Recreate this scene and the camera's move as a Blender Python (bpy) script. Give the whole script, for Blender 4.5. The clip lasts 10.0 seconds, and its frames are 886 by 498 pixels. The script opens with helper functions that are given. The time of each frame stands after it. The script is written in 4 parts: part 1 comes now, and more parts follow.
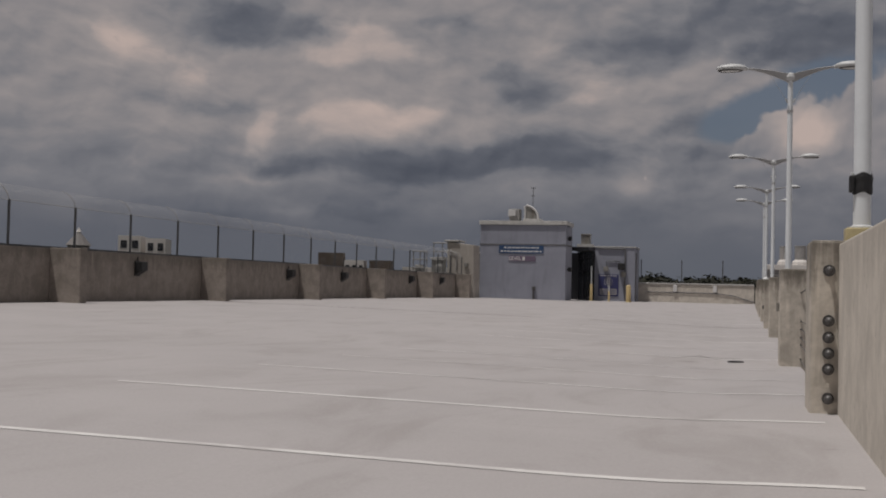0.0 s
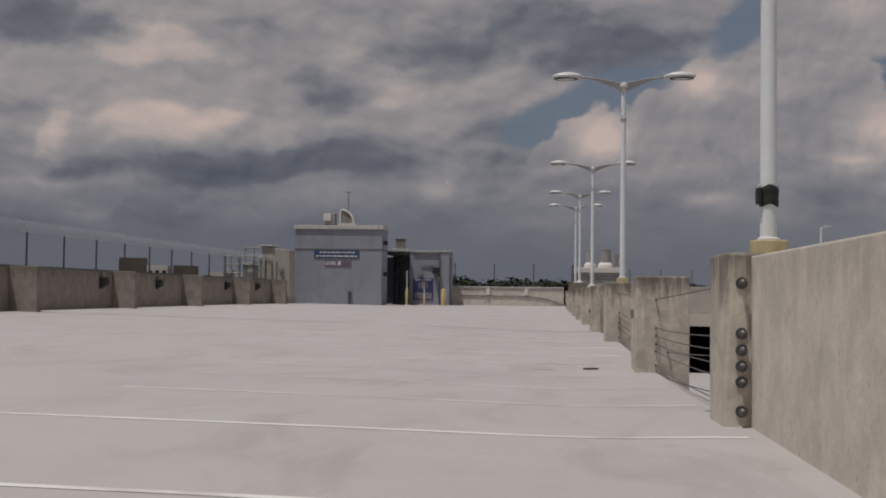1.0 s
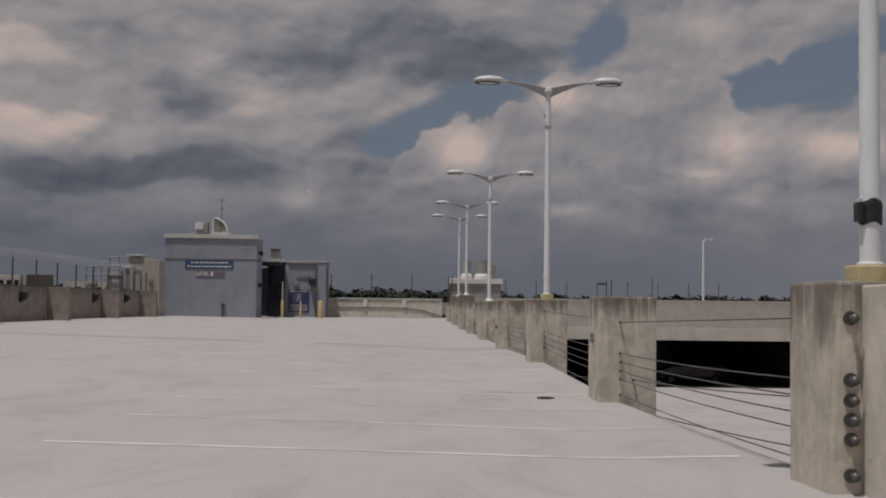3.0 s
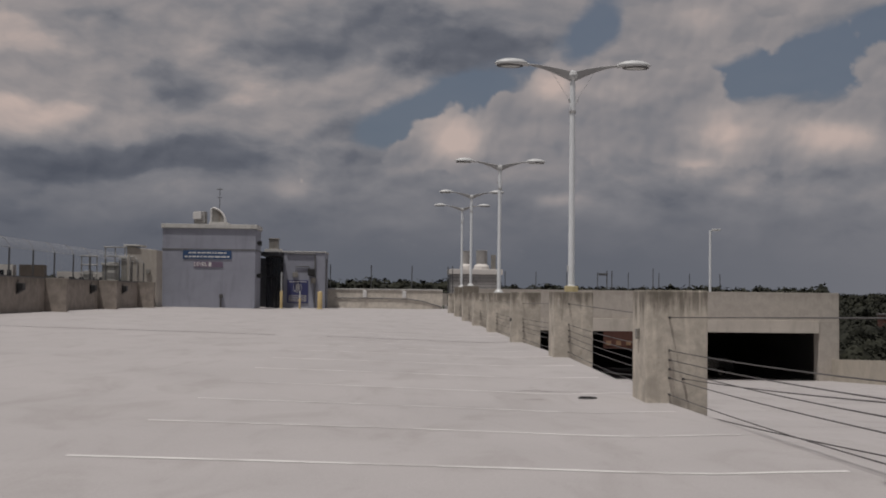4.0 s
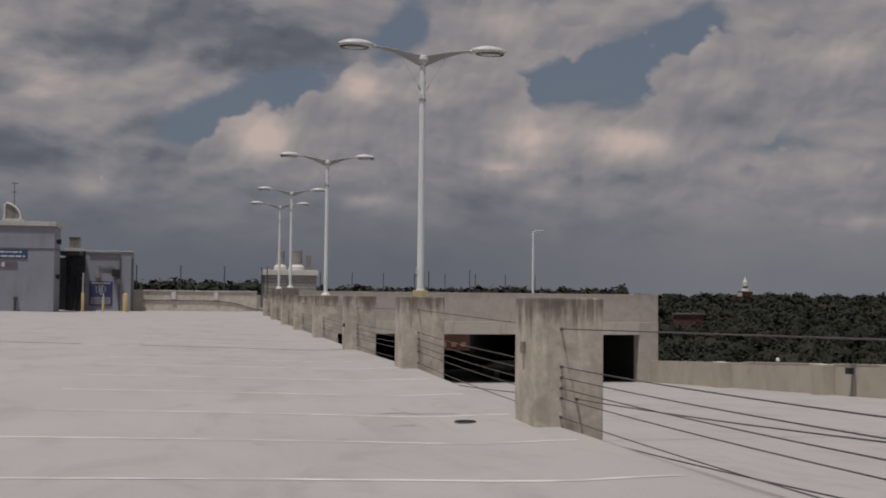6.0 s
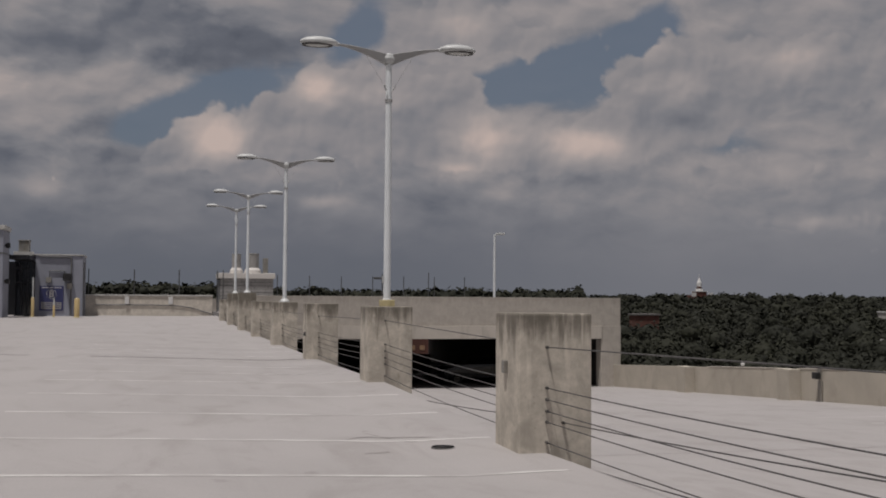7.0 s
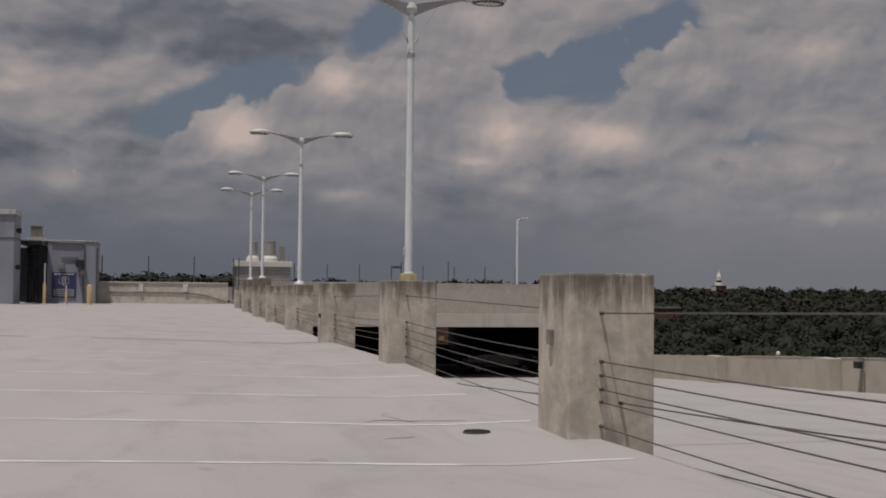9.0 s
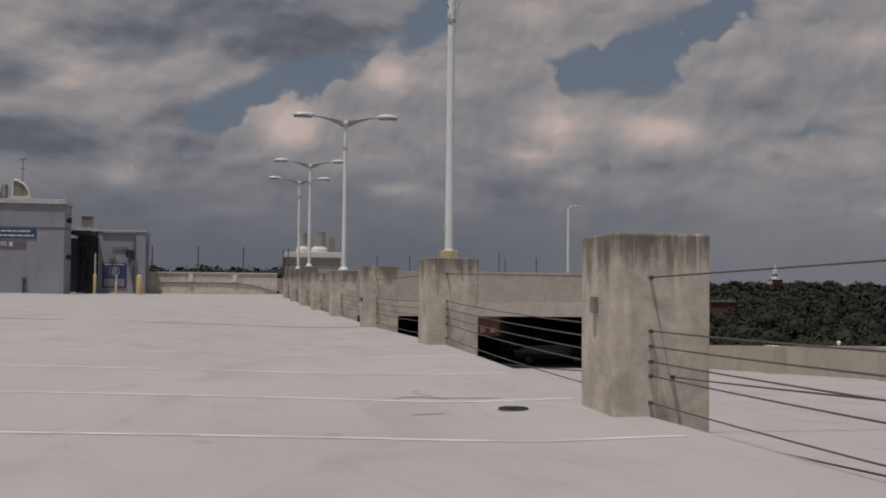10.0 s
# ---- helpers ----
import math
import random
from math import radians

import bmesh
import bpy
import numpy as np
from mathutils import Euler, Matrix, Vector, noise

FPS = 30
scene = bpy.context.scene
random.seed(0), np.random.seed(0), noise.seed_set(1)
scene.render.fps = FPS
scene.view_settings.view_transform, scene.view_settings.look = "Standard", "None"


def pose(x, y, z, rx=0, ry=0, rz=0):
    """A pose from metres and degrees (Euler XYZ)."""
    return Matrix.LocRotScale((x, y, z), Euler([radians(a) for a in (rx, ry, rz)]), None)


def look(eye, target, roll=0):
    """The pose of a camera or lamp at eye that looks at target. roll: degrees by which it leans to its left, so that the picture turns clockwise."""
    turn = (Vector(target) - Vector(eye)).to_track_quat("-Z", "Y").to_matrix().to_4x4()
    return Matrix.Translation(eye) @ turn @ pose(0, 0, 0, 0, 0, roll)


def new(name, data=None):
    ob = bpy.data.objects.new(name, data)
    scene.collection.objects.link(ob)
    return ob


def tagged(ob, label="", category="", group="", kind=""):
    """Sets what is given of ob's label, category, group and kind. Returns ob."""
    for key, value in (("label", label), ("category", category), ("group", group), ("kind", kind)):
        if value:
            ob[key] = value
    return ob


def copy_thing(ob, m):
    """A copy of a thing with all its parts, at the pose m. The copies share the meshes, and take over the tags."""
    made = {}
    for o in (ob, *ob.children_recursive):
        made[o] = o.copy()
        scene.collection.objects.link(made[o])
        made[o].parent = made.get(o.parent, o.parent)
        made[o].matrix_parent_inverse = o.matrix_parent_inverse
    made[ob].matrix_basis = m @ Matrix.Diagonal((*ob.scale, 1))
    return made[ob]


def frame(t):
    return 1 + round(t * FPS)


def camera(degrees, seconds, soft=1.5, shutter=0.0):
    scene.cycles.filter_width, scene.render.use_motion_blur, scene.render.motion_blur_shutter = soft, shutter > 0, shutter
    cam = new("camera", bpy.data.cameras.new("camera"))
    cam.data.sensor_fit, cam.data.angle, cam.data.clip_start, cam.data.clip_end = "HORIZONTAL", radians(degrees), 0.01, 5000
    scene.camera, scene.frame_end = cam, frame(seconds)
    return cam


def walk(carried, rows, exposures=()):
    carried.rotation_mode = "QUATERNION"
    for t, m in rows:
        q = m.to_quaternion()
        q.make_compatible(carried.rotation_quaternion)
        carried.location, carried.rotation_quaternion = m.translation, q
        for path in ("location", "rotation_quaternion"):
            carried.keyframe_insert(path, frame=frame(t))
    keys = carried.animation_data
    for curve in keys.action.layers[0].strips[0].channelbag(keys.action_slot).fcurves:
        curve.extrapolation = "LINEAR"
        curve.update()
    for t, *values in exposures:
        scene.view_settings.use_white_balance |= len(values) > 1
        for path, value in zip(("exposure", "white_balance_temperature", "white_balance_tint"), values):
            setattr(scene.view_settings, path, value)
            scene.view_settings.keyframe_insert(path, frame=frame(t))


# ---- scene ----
cam = camera(42.0, 10.0, soft=1.9)
PATH = [
    (0, (1.439, -0.19, 1.063), (0.927, 1.742, 1.128), 1.3),
    (0.3, (1.219, -0.252, 1.083), (0.759, 1.693, 1.147), 1.3),
    (0.5, (1.021, -0.242, 1.122), (0.636, 1.719, 1.193), 1.1),
    (0.7, (0.845, -0.038, 1.092), (0.548, 1.939, 1.153), 1.5),
    (1, (0.564, 0.132, 1.144), (0.385, 2.123, 1.221), 0.7),
    (1.5, (0.175, 0.597, 1.214), (0.124, 2.595, 1.295), 0.7),
    (2, (-0.132, 1.056, 1.26), (-0.057, 3.053, 1.342), 0.4),
    (2.5, (-0.465, 1.482, 1.316), (-0.391, 3.479, 1.399), 0.4),
    (2.7, (-0.565, 1.639, 1.305), (-0.504, 3.636, 1.401), 0.5),
    (3.8, (-1.126, 2.81, 1.315), (-1.056, 4.807, 1.407), 1.1),
    (4, (-1.245, 2.971, 1.348), (-1.172, 4.969, 1.427), 0.7),
    (4.5, (-1.413, 3.558, 1.381), (-1.32, 5.554, 1.463), 0.7),
    (5, (-1.559, 4.108, 1.437), (-1.294, 6.088, 1.52), 0.5),
    (5.5, (-1.646, 4.762, 1.446), (-1.287, 6.728, 1.531), 0.6),
    (5.7, (-1.696, 4.97, 1.428), (-1.316, 6.932, 1.512), 0.6),
    (6.8, (-1.701, 6.061, 1.527), (-1.247, 8.006, 1.613), 0.5),
    (7, (-1.708, 6.248, 1.586), (-1.232, 8.189, 1.672), 0.4),
    (7.5, (-1.679, 6.7, 1.534), (-1.182, 8.636, 1.619), 0.4),
    (8, (-1.609, 7.156, 1.447), (-1.107, 9.091, 1.53), 0.5),
    (8.5, (-1.54, 7.62, 1.38), (-1.029, 9.551, 1.463), 0.6),
    (9, (-1.39, 8.14, 1.263), (-0.945, 10.088, 1.337), 0.6),
    (9.5, (-1.26, 8.531, 1.105), (-0.918, 10.5, 1.175), 0.6),
    (10, (-1.024, 9.004, 1.011), (-0.668, 10.971, 1.074), 0.6),
]
walk(cam, [(t, look(e, a, r)) for t, e, a, r in PATH], [(0, -0.12), (0.5, 0.04), (1.0, 0.01), (2.0, -0.05), (4.5, -0.03), (10, -0.02)])

# ---- light ----
SUN = Vector((0.215, 0.195, -1.0)).normalized()
sun = new("sun", bpy.data.lights.new("sun", "SUN"))
sun.data.energy, sun.data.angle, sun.data.color = 3.1, radians(0.6), (1.0, 0.955, 0.92)
sun.rotation_euler = SUN.to_track_quat("-Z", "Y").to_euler()


class Nodes:
    """Short hand for a node tree."""

    def __init__(self, tree):
        self.tree = tree

    def add(self, kind, operation=""):
        n = self.tree.nodes.new(kind)
        if operation:
            n.operation = operation
        return n

    def link(self, a, b):
        self.tree.links.new(a, b)

    def put(self, socket, v):
        if isinstance(v, bpy.types.NodeSocket):
            self.link(v, socket)
        else:
            socket.default_value = v

    def math(self, op, a, b=0.0, c=0.0, clamp=False):
        n = self.add("ShaderNodeMath", op)
        n.use_clamp = clamp
        for i, v in enumerate((a, b, c)):
            self.put(n.inputs[i], v)
        return n.outputs[0]

    def ramp(self, x, lo, hi, to_lo=0.0, to_hi=1.0):
        n = self.add("ShaderNodeMapRange")
        n.interpolation_type = "SMOOTHSTEP"
        for i, v in enumerate((x, lo, hi, to_lo, to_hi)):
            self.put(n.inputs[i], v)
        return n.outputs[0]

    def mix(self, f, a, b, mode="MIX"):
        n = self.add("ShaderNodeMix")
        n.data_type, n.blend_type = "RGBA", mode
        self.put(n.inputs[0], f), self.put(n.inputs[6], a), self.put(n.inputs[7], b)
        return n.outputs[2]

    def noise(self, vec, scale, detail=4.0, rough=0.55, distortion=0.0):
        n = self.add("ShaderNodeTexNoise")
        self.put(n.inputs["Vector"], vec)
        n.inputs["Scale"].default_value, n.inputs["Detail"].default_value = scale, detail
        n.inputs["Roughness"].default_value, n.inputs["Distortion"].default_value = rough, distortion
        return n.outputs[0]

    def xyz(self, x, y, z):
        n = self.add("ShaderNodeCombineXYZ")
        self.put(n.inputs[0], x), self.put(n.inputs[1], y), self.put(n.inputs[2], z)
        return n.outputs[0]

    def split(self, v):
        n = self.add("ShaderNodeSeparateXYZ")
        self.link(v, n.inputs[0])
        return n.outputs

    def stretch(self, v, sx, sy, sz):
        n = self.add("ShaderNodeMapping")
        self.link(v, n.inputs[0])
        n.inputs["Scale"].default_value = (sx, sy, sz)
        return n.outputs[0]


def build_sky():
    """Heaped and rolling clouds under a hazy blue sky, laid out by bearing and height in degrees."""
    world = bpy.data.worlds.new("sky")
    scene.world = world
    world.use_nodes = True
    world.node_tree.nodes.clear()
    k = Nodes(world.node_tree)
    x, y, z = k.split(k.add("ShaderNodeTexCoord").outputs["Generated"])
    az = k.math("MULTIPLY", k.math("ARCTAN2", x, y), 57.2958)
    el = k.math("MULTIPLY", k.math("ARCSINE", z), 57.2958)
    el_abs = k.math("ABSOLUTE", el)
    here = k.xyz(az, el, 0.0)
    blue = k.add("ShaderNodeTexSky")
    blue.sky_type, blue.sun_disc = "NISHITA", False
    blue.sun_elevation, blue.sun_rotation = math.asin(-SUN.z), math.atan2(-SUN.x, -SUN.y)
    blue.air_density, blue.dust_density = 1.0, 2.0

    def total(items):
        s = items[0]
        for i in items[1:]:
            s = k.math("ADD", s, i)
        return s

    def scaled(v, f):
        n = k.add("ShaderNodeVectorMath", "SCALE")
        k.link(v, n.inputs[0])
        n.inputs["Scale"].default_value = f
        return n.outputs[0]

    def moved(v, by):
        n = k.add("ShaderNodeVectorMath", "ADD")
        k.link(v, n.inputs[0])
        k.put(n.inputs[1], by)
        return n.outputs[0]

    def ragged(v, seed, scale, amount, detail, rough, upright=1.0):
        """Pushes a place about by a noise."""
        n = k.add("ShaderNodeTexNoise")
        k.link(moved(v, (seed * 31.7, seed * 17.3, seed)), n.inputs["Vector"])
        n.inputs["Scale"].default_value, n.inputs["Detail"].default_value, n.inputs["Roughness"].default_value = scale, detail, rough
        return moved(v, k.stretch(moved(n.outputs["Color"], (-0.5, -0.5, -0.5)), amount, amount * upright, 0.0))

    def banks(v, rows):
        """Soft heaps: bearing, height, half width, half height, weight, slope."""
        va, ve, _ = k.split(v)
        items = []
        for a, e, wa, we, weight, *lean in rows:
            da, de = k.math("SUBTRACT", va, a), k.math("SUBTRACT", ve, e)
            if lean and lean[0]:
                de = k.math("SUBTRACT", de, k.math("MULTIPLY", da, lean[0]))
            da, de = k.math("DIVIDE", da, wa), k.math("DIVIDE", de, we)
            r = k.math("ADD", k.math("MULTIPLY", da, da), k.math("MULTIPLY", de, de))
            items.append(k.math("MULTIPLY", k.math("EXPONENT", k.math("MULTIPLY", r, -1.0)), weight))
        return total(items)

    def puffs(v, scale, detail, rough=0.5, melt=0.0):
        """Rounded heads within heads, 0 to 1."""
        n = k.add("ShaderNodeTexVoronoi")
        n.voronoi_dimensions, n.feature, n.normalize = "2D", "SMOOTH_F1" if melt else "F1", True
        if melt:
            n.inputs["Smoothness"].default_value = melt
        k.link(v, n.inputs["Vector"])
        n.inputs["Scale"].default_value, n.inputs["Detail"].default_value = scale, detail
        n.inputs["Roughness"].default_value, n.inputs["Lacunarity"].default_value = rough, 2.1
        return k.math("SUBTRACT", 1.0, n.outputs["Distance"])

    rolling = ragged(ragged(here, 1.0, 0.16, 2.2, 2.0, 0.4, 0.6), 4.0, 0.7, 1.1, 4.0, 0.5, 0.4)
    billowed = ragged(ragged(here, 2.0, 0.4, 0.9, 2.0, 0.45, 0.8), 3.0, 1.5, 0.34, 3.0, 0.5, 0.6)
    # the sun stands high, behind and to one side: heads are lit from above
    towards = (-0.16, 0.22, 0.0)
    head = puffs(billowed, 0.46, 2.4)
    head_lit = k.math("SUBTRACT", puffs(billowed, 0.46, 1.6, 0.5, 0.5), puffs(moved(billowed, towards), 0.46, 1.6, 0.5, 0.5))
    curl_lit = k.math("SUBTRACT", k.noise(billowed, 0.5, 2.5, 0.45), k.noise(moved(billowed, towards), 0.5, 2.5, 0.45))
    flow = k.noise(k.stretch(rolling, 0.7, 1.3, 1.0), 0.3, 4.5, 0.5)
    flow_lit = k.math("SUBTRACT", flow, k.noise(k.stretch(moved(rolling, (-0.3, 0.4, 0.0)), 0.7, 1.3, 1.0), 0.3, 4.5, 0.5))
    swell = puffs(rolling, 0.2, 2.0, 0.45, 0.5)
    swell_lit = k.math("SUBTRACT", swell, puffs(moved(rolling, (-0.3, 0.6, 0.0)), 0.2, 2.0, 0.45, 0.5))

    # where the blue shows
    gaps = banks(rolling, [(2.94, 9.78, 4.21, 1.12, 0.9, 0.35), (-0.36, 8.33, 1.69, 0.98, 0.6, 0.3), (9.67, 13.41, 1.54, 1.69, 0.8, 0.6), (18.93, 11.38, 4.78, 1.35, 1, 0.25), (23.85, 12.92, 1.97, 1.69, 0.8, 0.5), (21.66, 9.94, 2.53, 0.98, 0.5, 0), (27.99, 7.81, 1.69, 1.26, 0.45, 0), (16.71, 10.48, 1.69, 0.7, 0.6, 0)])
    cover = k.ramp(total([gaps, k.math("MULTIPLY", k.math("SUBTRACT", 0.5, flow), 0.9), k.math("MULTIPLY", k.math("SUBTRACT", 0.55, head), 0.35)]), 0.15, 0.55, 1.0, 0.06)
    # rolling grey layer: lit rolls and shaded undersides
    rolls = banks(rolling, [(-18.62, 12.32, 1.97, 0.84, 0.3, -0.2), (-17.79, 11.26, 4.49, 0.7, 0.2), (-27.67, 10.05, 2.53, 1.26, 0.22), (-20.81, 11.03, 1.97, 0.7, 0.2), (-18.74, 8.11, 3.09, 0.93, 0.34, 0.2), (-24.06, 7.28, 1.4, 1.35, 0.3, 0.7), (-23.19, 5.14, 3.37, 0.28, 0.16), (-21.44, 3.67, 1.69, 0.62, 0.16), (-30.59, 11.67, 1.12, 1.12, 0.28), (-15, 8.31, 4.49, 1.12, 0.12), (-29.42, 7.48, 2.25, 0.98, 0.1), (-7.4, 10.54, 1.97, 1.69, 0.16)])
    under = k.math("ADD", banks(rolling, [(-24.58, 12.59, 4.49, 1.12, 0.42), (-16.1, 6.22, 7.02, 0.79, 0.46, 0.05), (-10.22, 9.59, 2.53, 0.98, 0.28, -0.3), (-3.47, 12.11, 7.3, 1.26, 0.3, 0.15), (-14.73, 12.95, 3.37, 0.98, 0.18), (-26.37, 8.53, 4.21, 0.45, 0.14), (3.11, 12.15, 3.37, 1.97, 0.12), (-9.37, 7.23, 4.49, 0.84, 0.14), (-19.94, 3.13, 14.04, 1.4, 0.12)]), banks(rolling, [(4.04, 11.44, 3.65, 1.12, 0.32, 0.1), (-3.11, 13.71, 5.62, 0.84, 0.16), (-2.78, 7.98, 3.65, 0.79, 0.2), (-8.24, 6.32, 4.78, 0.84, 0.22), (-1.97, 6.65, 1.69, 0.51, 0.2), (11.36, 4.85, 3.09, 0.62, 0.14), (19.17, 5.76, 4.49, 0.51, 0.12), (25.13, 8.46, 2.53, 0.84, 0.12), (20.52, 2.98, 8.43, 1.12, 0.06), (-0.33, 5.04, 3.93, 0.39, 0.1)]))
    drift = k.math("SUBTRACT", flow, 0.5)
    rolls = k.math("ADD", k.math("MULTIPLY", rolls, 0.45), k.ramp(k.math("ADD", rolls, k.math("MULTIPLY", drift, 0.5)), 0.10, 0.30, 0.0, 0.15))
    bases = k.math("ADD", k.math("MULTIPLY", under, 0.5), k.ramp(k.math("SUBTRACT", under, k.math("MULTIPLY", drift, 0.55)), 0.10, 0.32, 0.0, 0.19))
    lit = banks(billowed, [(2.67, 7.85, 1.69, 1.07, 0.42), (7.41, 10.39, 1.12, 0.84, 0.38), (10.8, 10.13, 1.97, 0.84, 0.2), (15.86, 7.88, 1.69, 1.26, 0.3), (14.45, 6.42, 0.9, 0.51, 0.25), (19.87, 7.53, 1.4, 0.98, 0.28), (21.65, 7.63, 1.26, 0.7, 0.28), (14.62, 13.51, 1.69, 0.79, 0.25), (7.99, 4.79, 1.35, 0.34, 0.34), (-5.27, 5.21, 1.26, 0.62, 0.3), (-5.04, 8.17, 1.54, 0.62, 0.16), (-0.59, 3.47, 1.4, 0.39, 0.1), (16.4, 5.29, 0.84, 0.34, 0.2), (-9.82, 11.51, 1.26, 0.62, 0.2), (-2.15, 11.51, 1.12, 0.84, 0.16)])
    lit_east = banks(billowed, [(30.56, 11.43, 1.69, 0.62, 0.22), (24.24, 12.11, 1.12, 0.56, 0.15), (25.05, 10.33, 1.69, 0.98, 0.12), (30.11, 6.11, 1.26, 0.7, 0.14), (31.51, 3.78, 1.69, 0.37, 0.2), (34.18, 3.86, 1.4, 0.7, 0.12), (35.62, 8.99, 0.84, 0.45, 0.3)])
    lights = k.math("ADD", lit, lit_east)
    high = k.ramp(el_abs, 2.0, 6.5)
    west = k.ramp(az, -8.0, 6.0, 1.0, 0.0)
    layer = total([k.ramp(el_abs, 0.8, 8.0, 0.23, 0.53), k.math("MULTIPLY", k.ramp(az, 12.0, 26.0, 0.0, 0.13), k.ramp(el_abs, 3.0, 8.0, 1.0, 0.0)), k.math("MULTIPLY", west, k.ramp(el_abs, 3.0, 11.0, -0.03, 0.08)), k.math("MULTIPLY", rolls, 1.1), k.math("MULTIPLY", bases, -0.95), k.math("MULTIPLY", lights, 0.9),
                   k.math("MULTIPLY", k.math("MULTIPLY", k.math("SUBTRACT", flow, 0.5), 0.42), k.ramp(el_abs, 0.5, 5.0, 0.3, 1.0)),
                   k.math("MULTIPLY", k.math("MULTIPLY", flow_lit, 0.7), high), k.math("MULTIPLY", k.math("MULTIPLY", swell_lit, 0.35), high)])
    # heaped clouds with hard upper edges
    mass = k.math("ADD", banks(billowed, [(3.36, 7.5, 2.11, 1.26, 0.9), (0.75, 6.9, 1.4, 0.56, 0.75), (6.29, 9.14, 1.69, 0.98, 0.5), (7.7, 10.26, 1.35, 1.01, 0.85), (10.8, 9.86, 2.81, 1.26, 0.9), (14.04, 10.11, 1.4, 1.07, 0.75), (8.55, 7.64, 5.34, 1.4, 0.6), (15.72, 7.61, 2.25, 1.4, 0.9), (20.01, 7.26, 2.53, 1.12, 0.8), (22.32, 7.47, 1.4, 0.84, 0.6), (14.33, 13.51, 2.11, 1.12, 0.9, 0.15), (17.56, 12.77, 2.25, 0.79, 0.6), (13.06, 12.31, 1.4, 0.62, 0.6)]), banks(billowed, [(23.95, 9.81, 2.25, 1.97, 0.8), (27.22, 9.71, 3.09, 1.97, 0.7), (30.69, 11.16, 2.81, 1.26, 0.85), (34.28, 10.94, 3.65, 1.69, 0.8), (25.88, 11.78, 1.97, 0.84, 0.6, 0.3), (29.97, 5.98, 1.54, 0.84, 0.7), (31.38, 3.79, 1.97, 0.45, 0.8), (34.18, 4.12, 1.69, 1.12, 0.6), (35.62, 8.91, 1.12, 0.7, 0.9), (26.78, 5.92, 1.12, 0.56, 0.6), (34.73, 7.53, 1.97, 0.98, 0.5)]))
    body = k.math("ADD", mass, k.math("MULTIPLY", k.math("SUBTRACT", head, 0.6), 1.1))
    heap_mask = k.ramp(body, 0.31, 0.47)
    heap = total([0.52, k.math("MULTIPLY", lights, 1.4), k.math("MULTIPLY", head_lit, 0.6), k.math("MULTIPLY", curl_lit, 0.35), k.math("MULTIPLY", k.math("SUBTRACT", flow, 0.5), 0.35),
                  k.math("MULTIPLY", bases, -0.6), k.ramp(el_abs, 3.0, 8.0, -0.14, 0.0), k.ramp(body, 0.4, 0.9, 0.04, -0.02)])

    def tinted(tone):
        ramp = k.add("ShaderNodeValToRGB")
        k.link(tone, ramp.inputs[0])
        stops = ramp.color_ramp
        stops.elements[0].position, stops.elements[0].color = 0.0, (0.083, 0.091, 0.115, 1)
        stops.elements[1].position, stops.elements[1].color = 1.0, (0.50, 0.405, 0.370, 1)
        for at, c in ((0.22, (0.124, 0.131, 0.156, 1)), (0.45, (0.200, 0.199, 0.217, 1)), (0.72, (0.318, 0.288, 0.287, 1))):
            stops.elements.new(at).color = c
        return ramp.outputs[0]

    clear = k.mix(0.75, k.mix(1.0, blue.outputs[0], (0.05, 0.05, 0.05, 1), "MULTIPLY"), (0.124, 0.146, 0.188, 1))
    sky = k.mix(cover, clear, tinted(layer))
    sky = k.mix(heap_mask, sky, tinted(heap))
    sky = k.mix(k.ramp(el, -0.5, 3.2, 0.75, 0.0), sky, k.mix(k.ramp(az, 6.0, 26.0), (0.114, 0.124, 0.148, 1), (0.158, 0.163, 0.186, 1)))
    bg = k.add("ShaderNodeBackground")
    k.link(sky, bg.inputs[0])
    bg.inputs[1].default_value = 1.0
    k.link(bg.outputs[0], k.add("ShaderNodeOutputWorld").inputs[0])


build_sky()


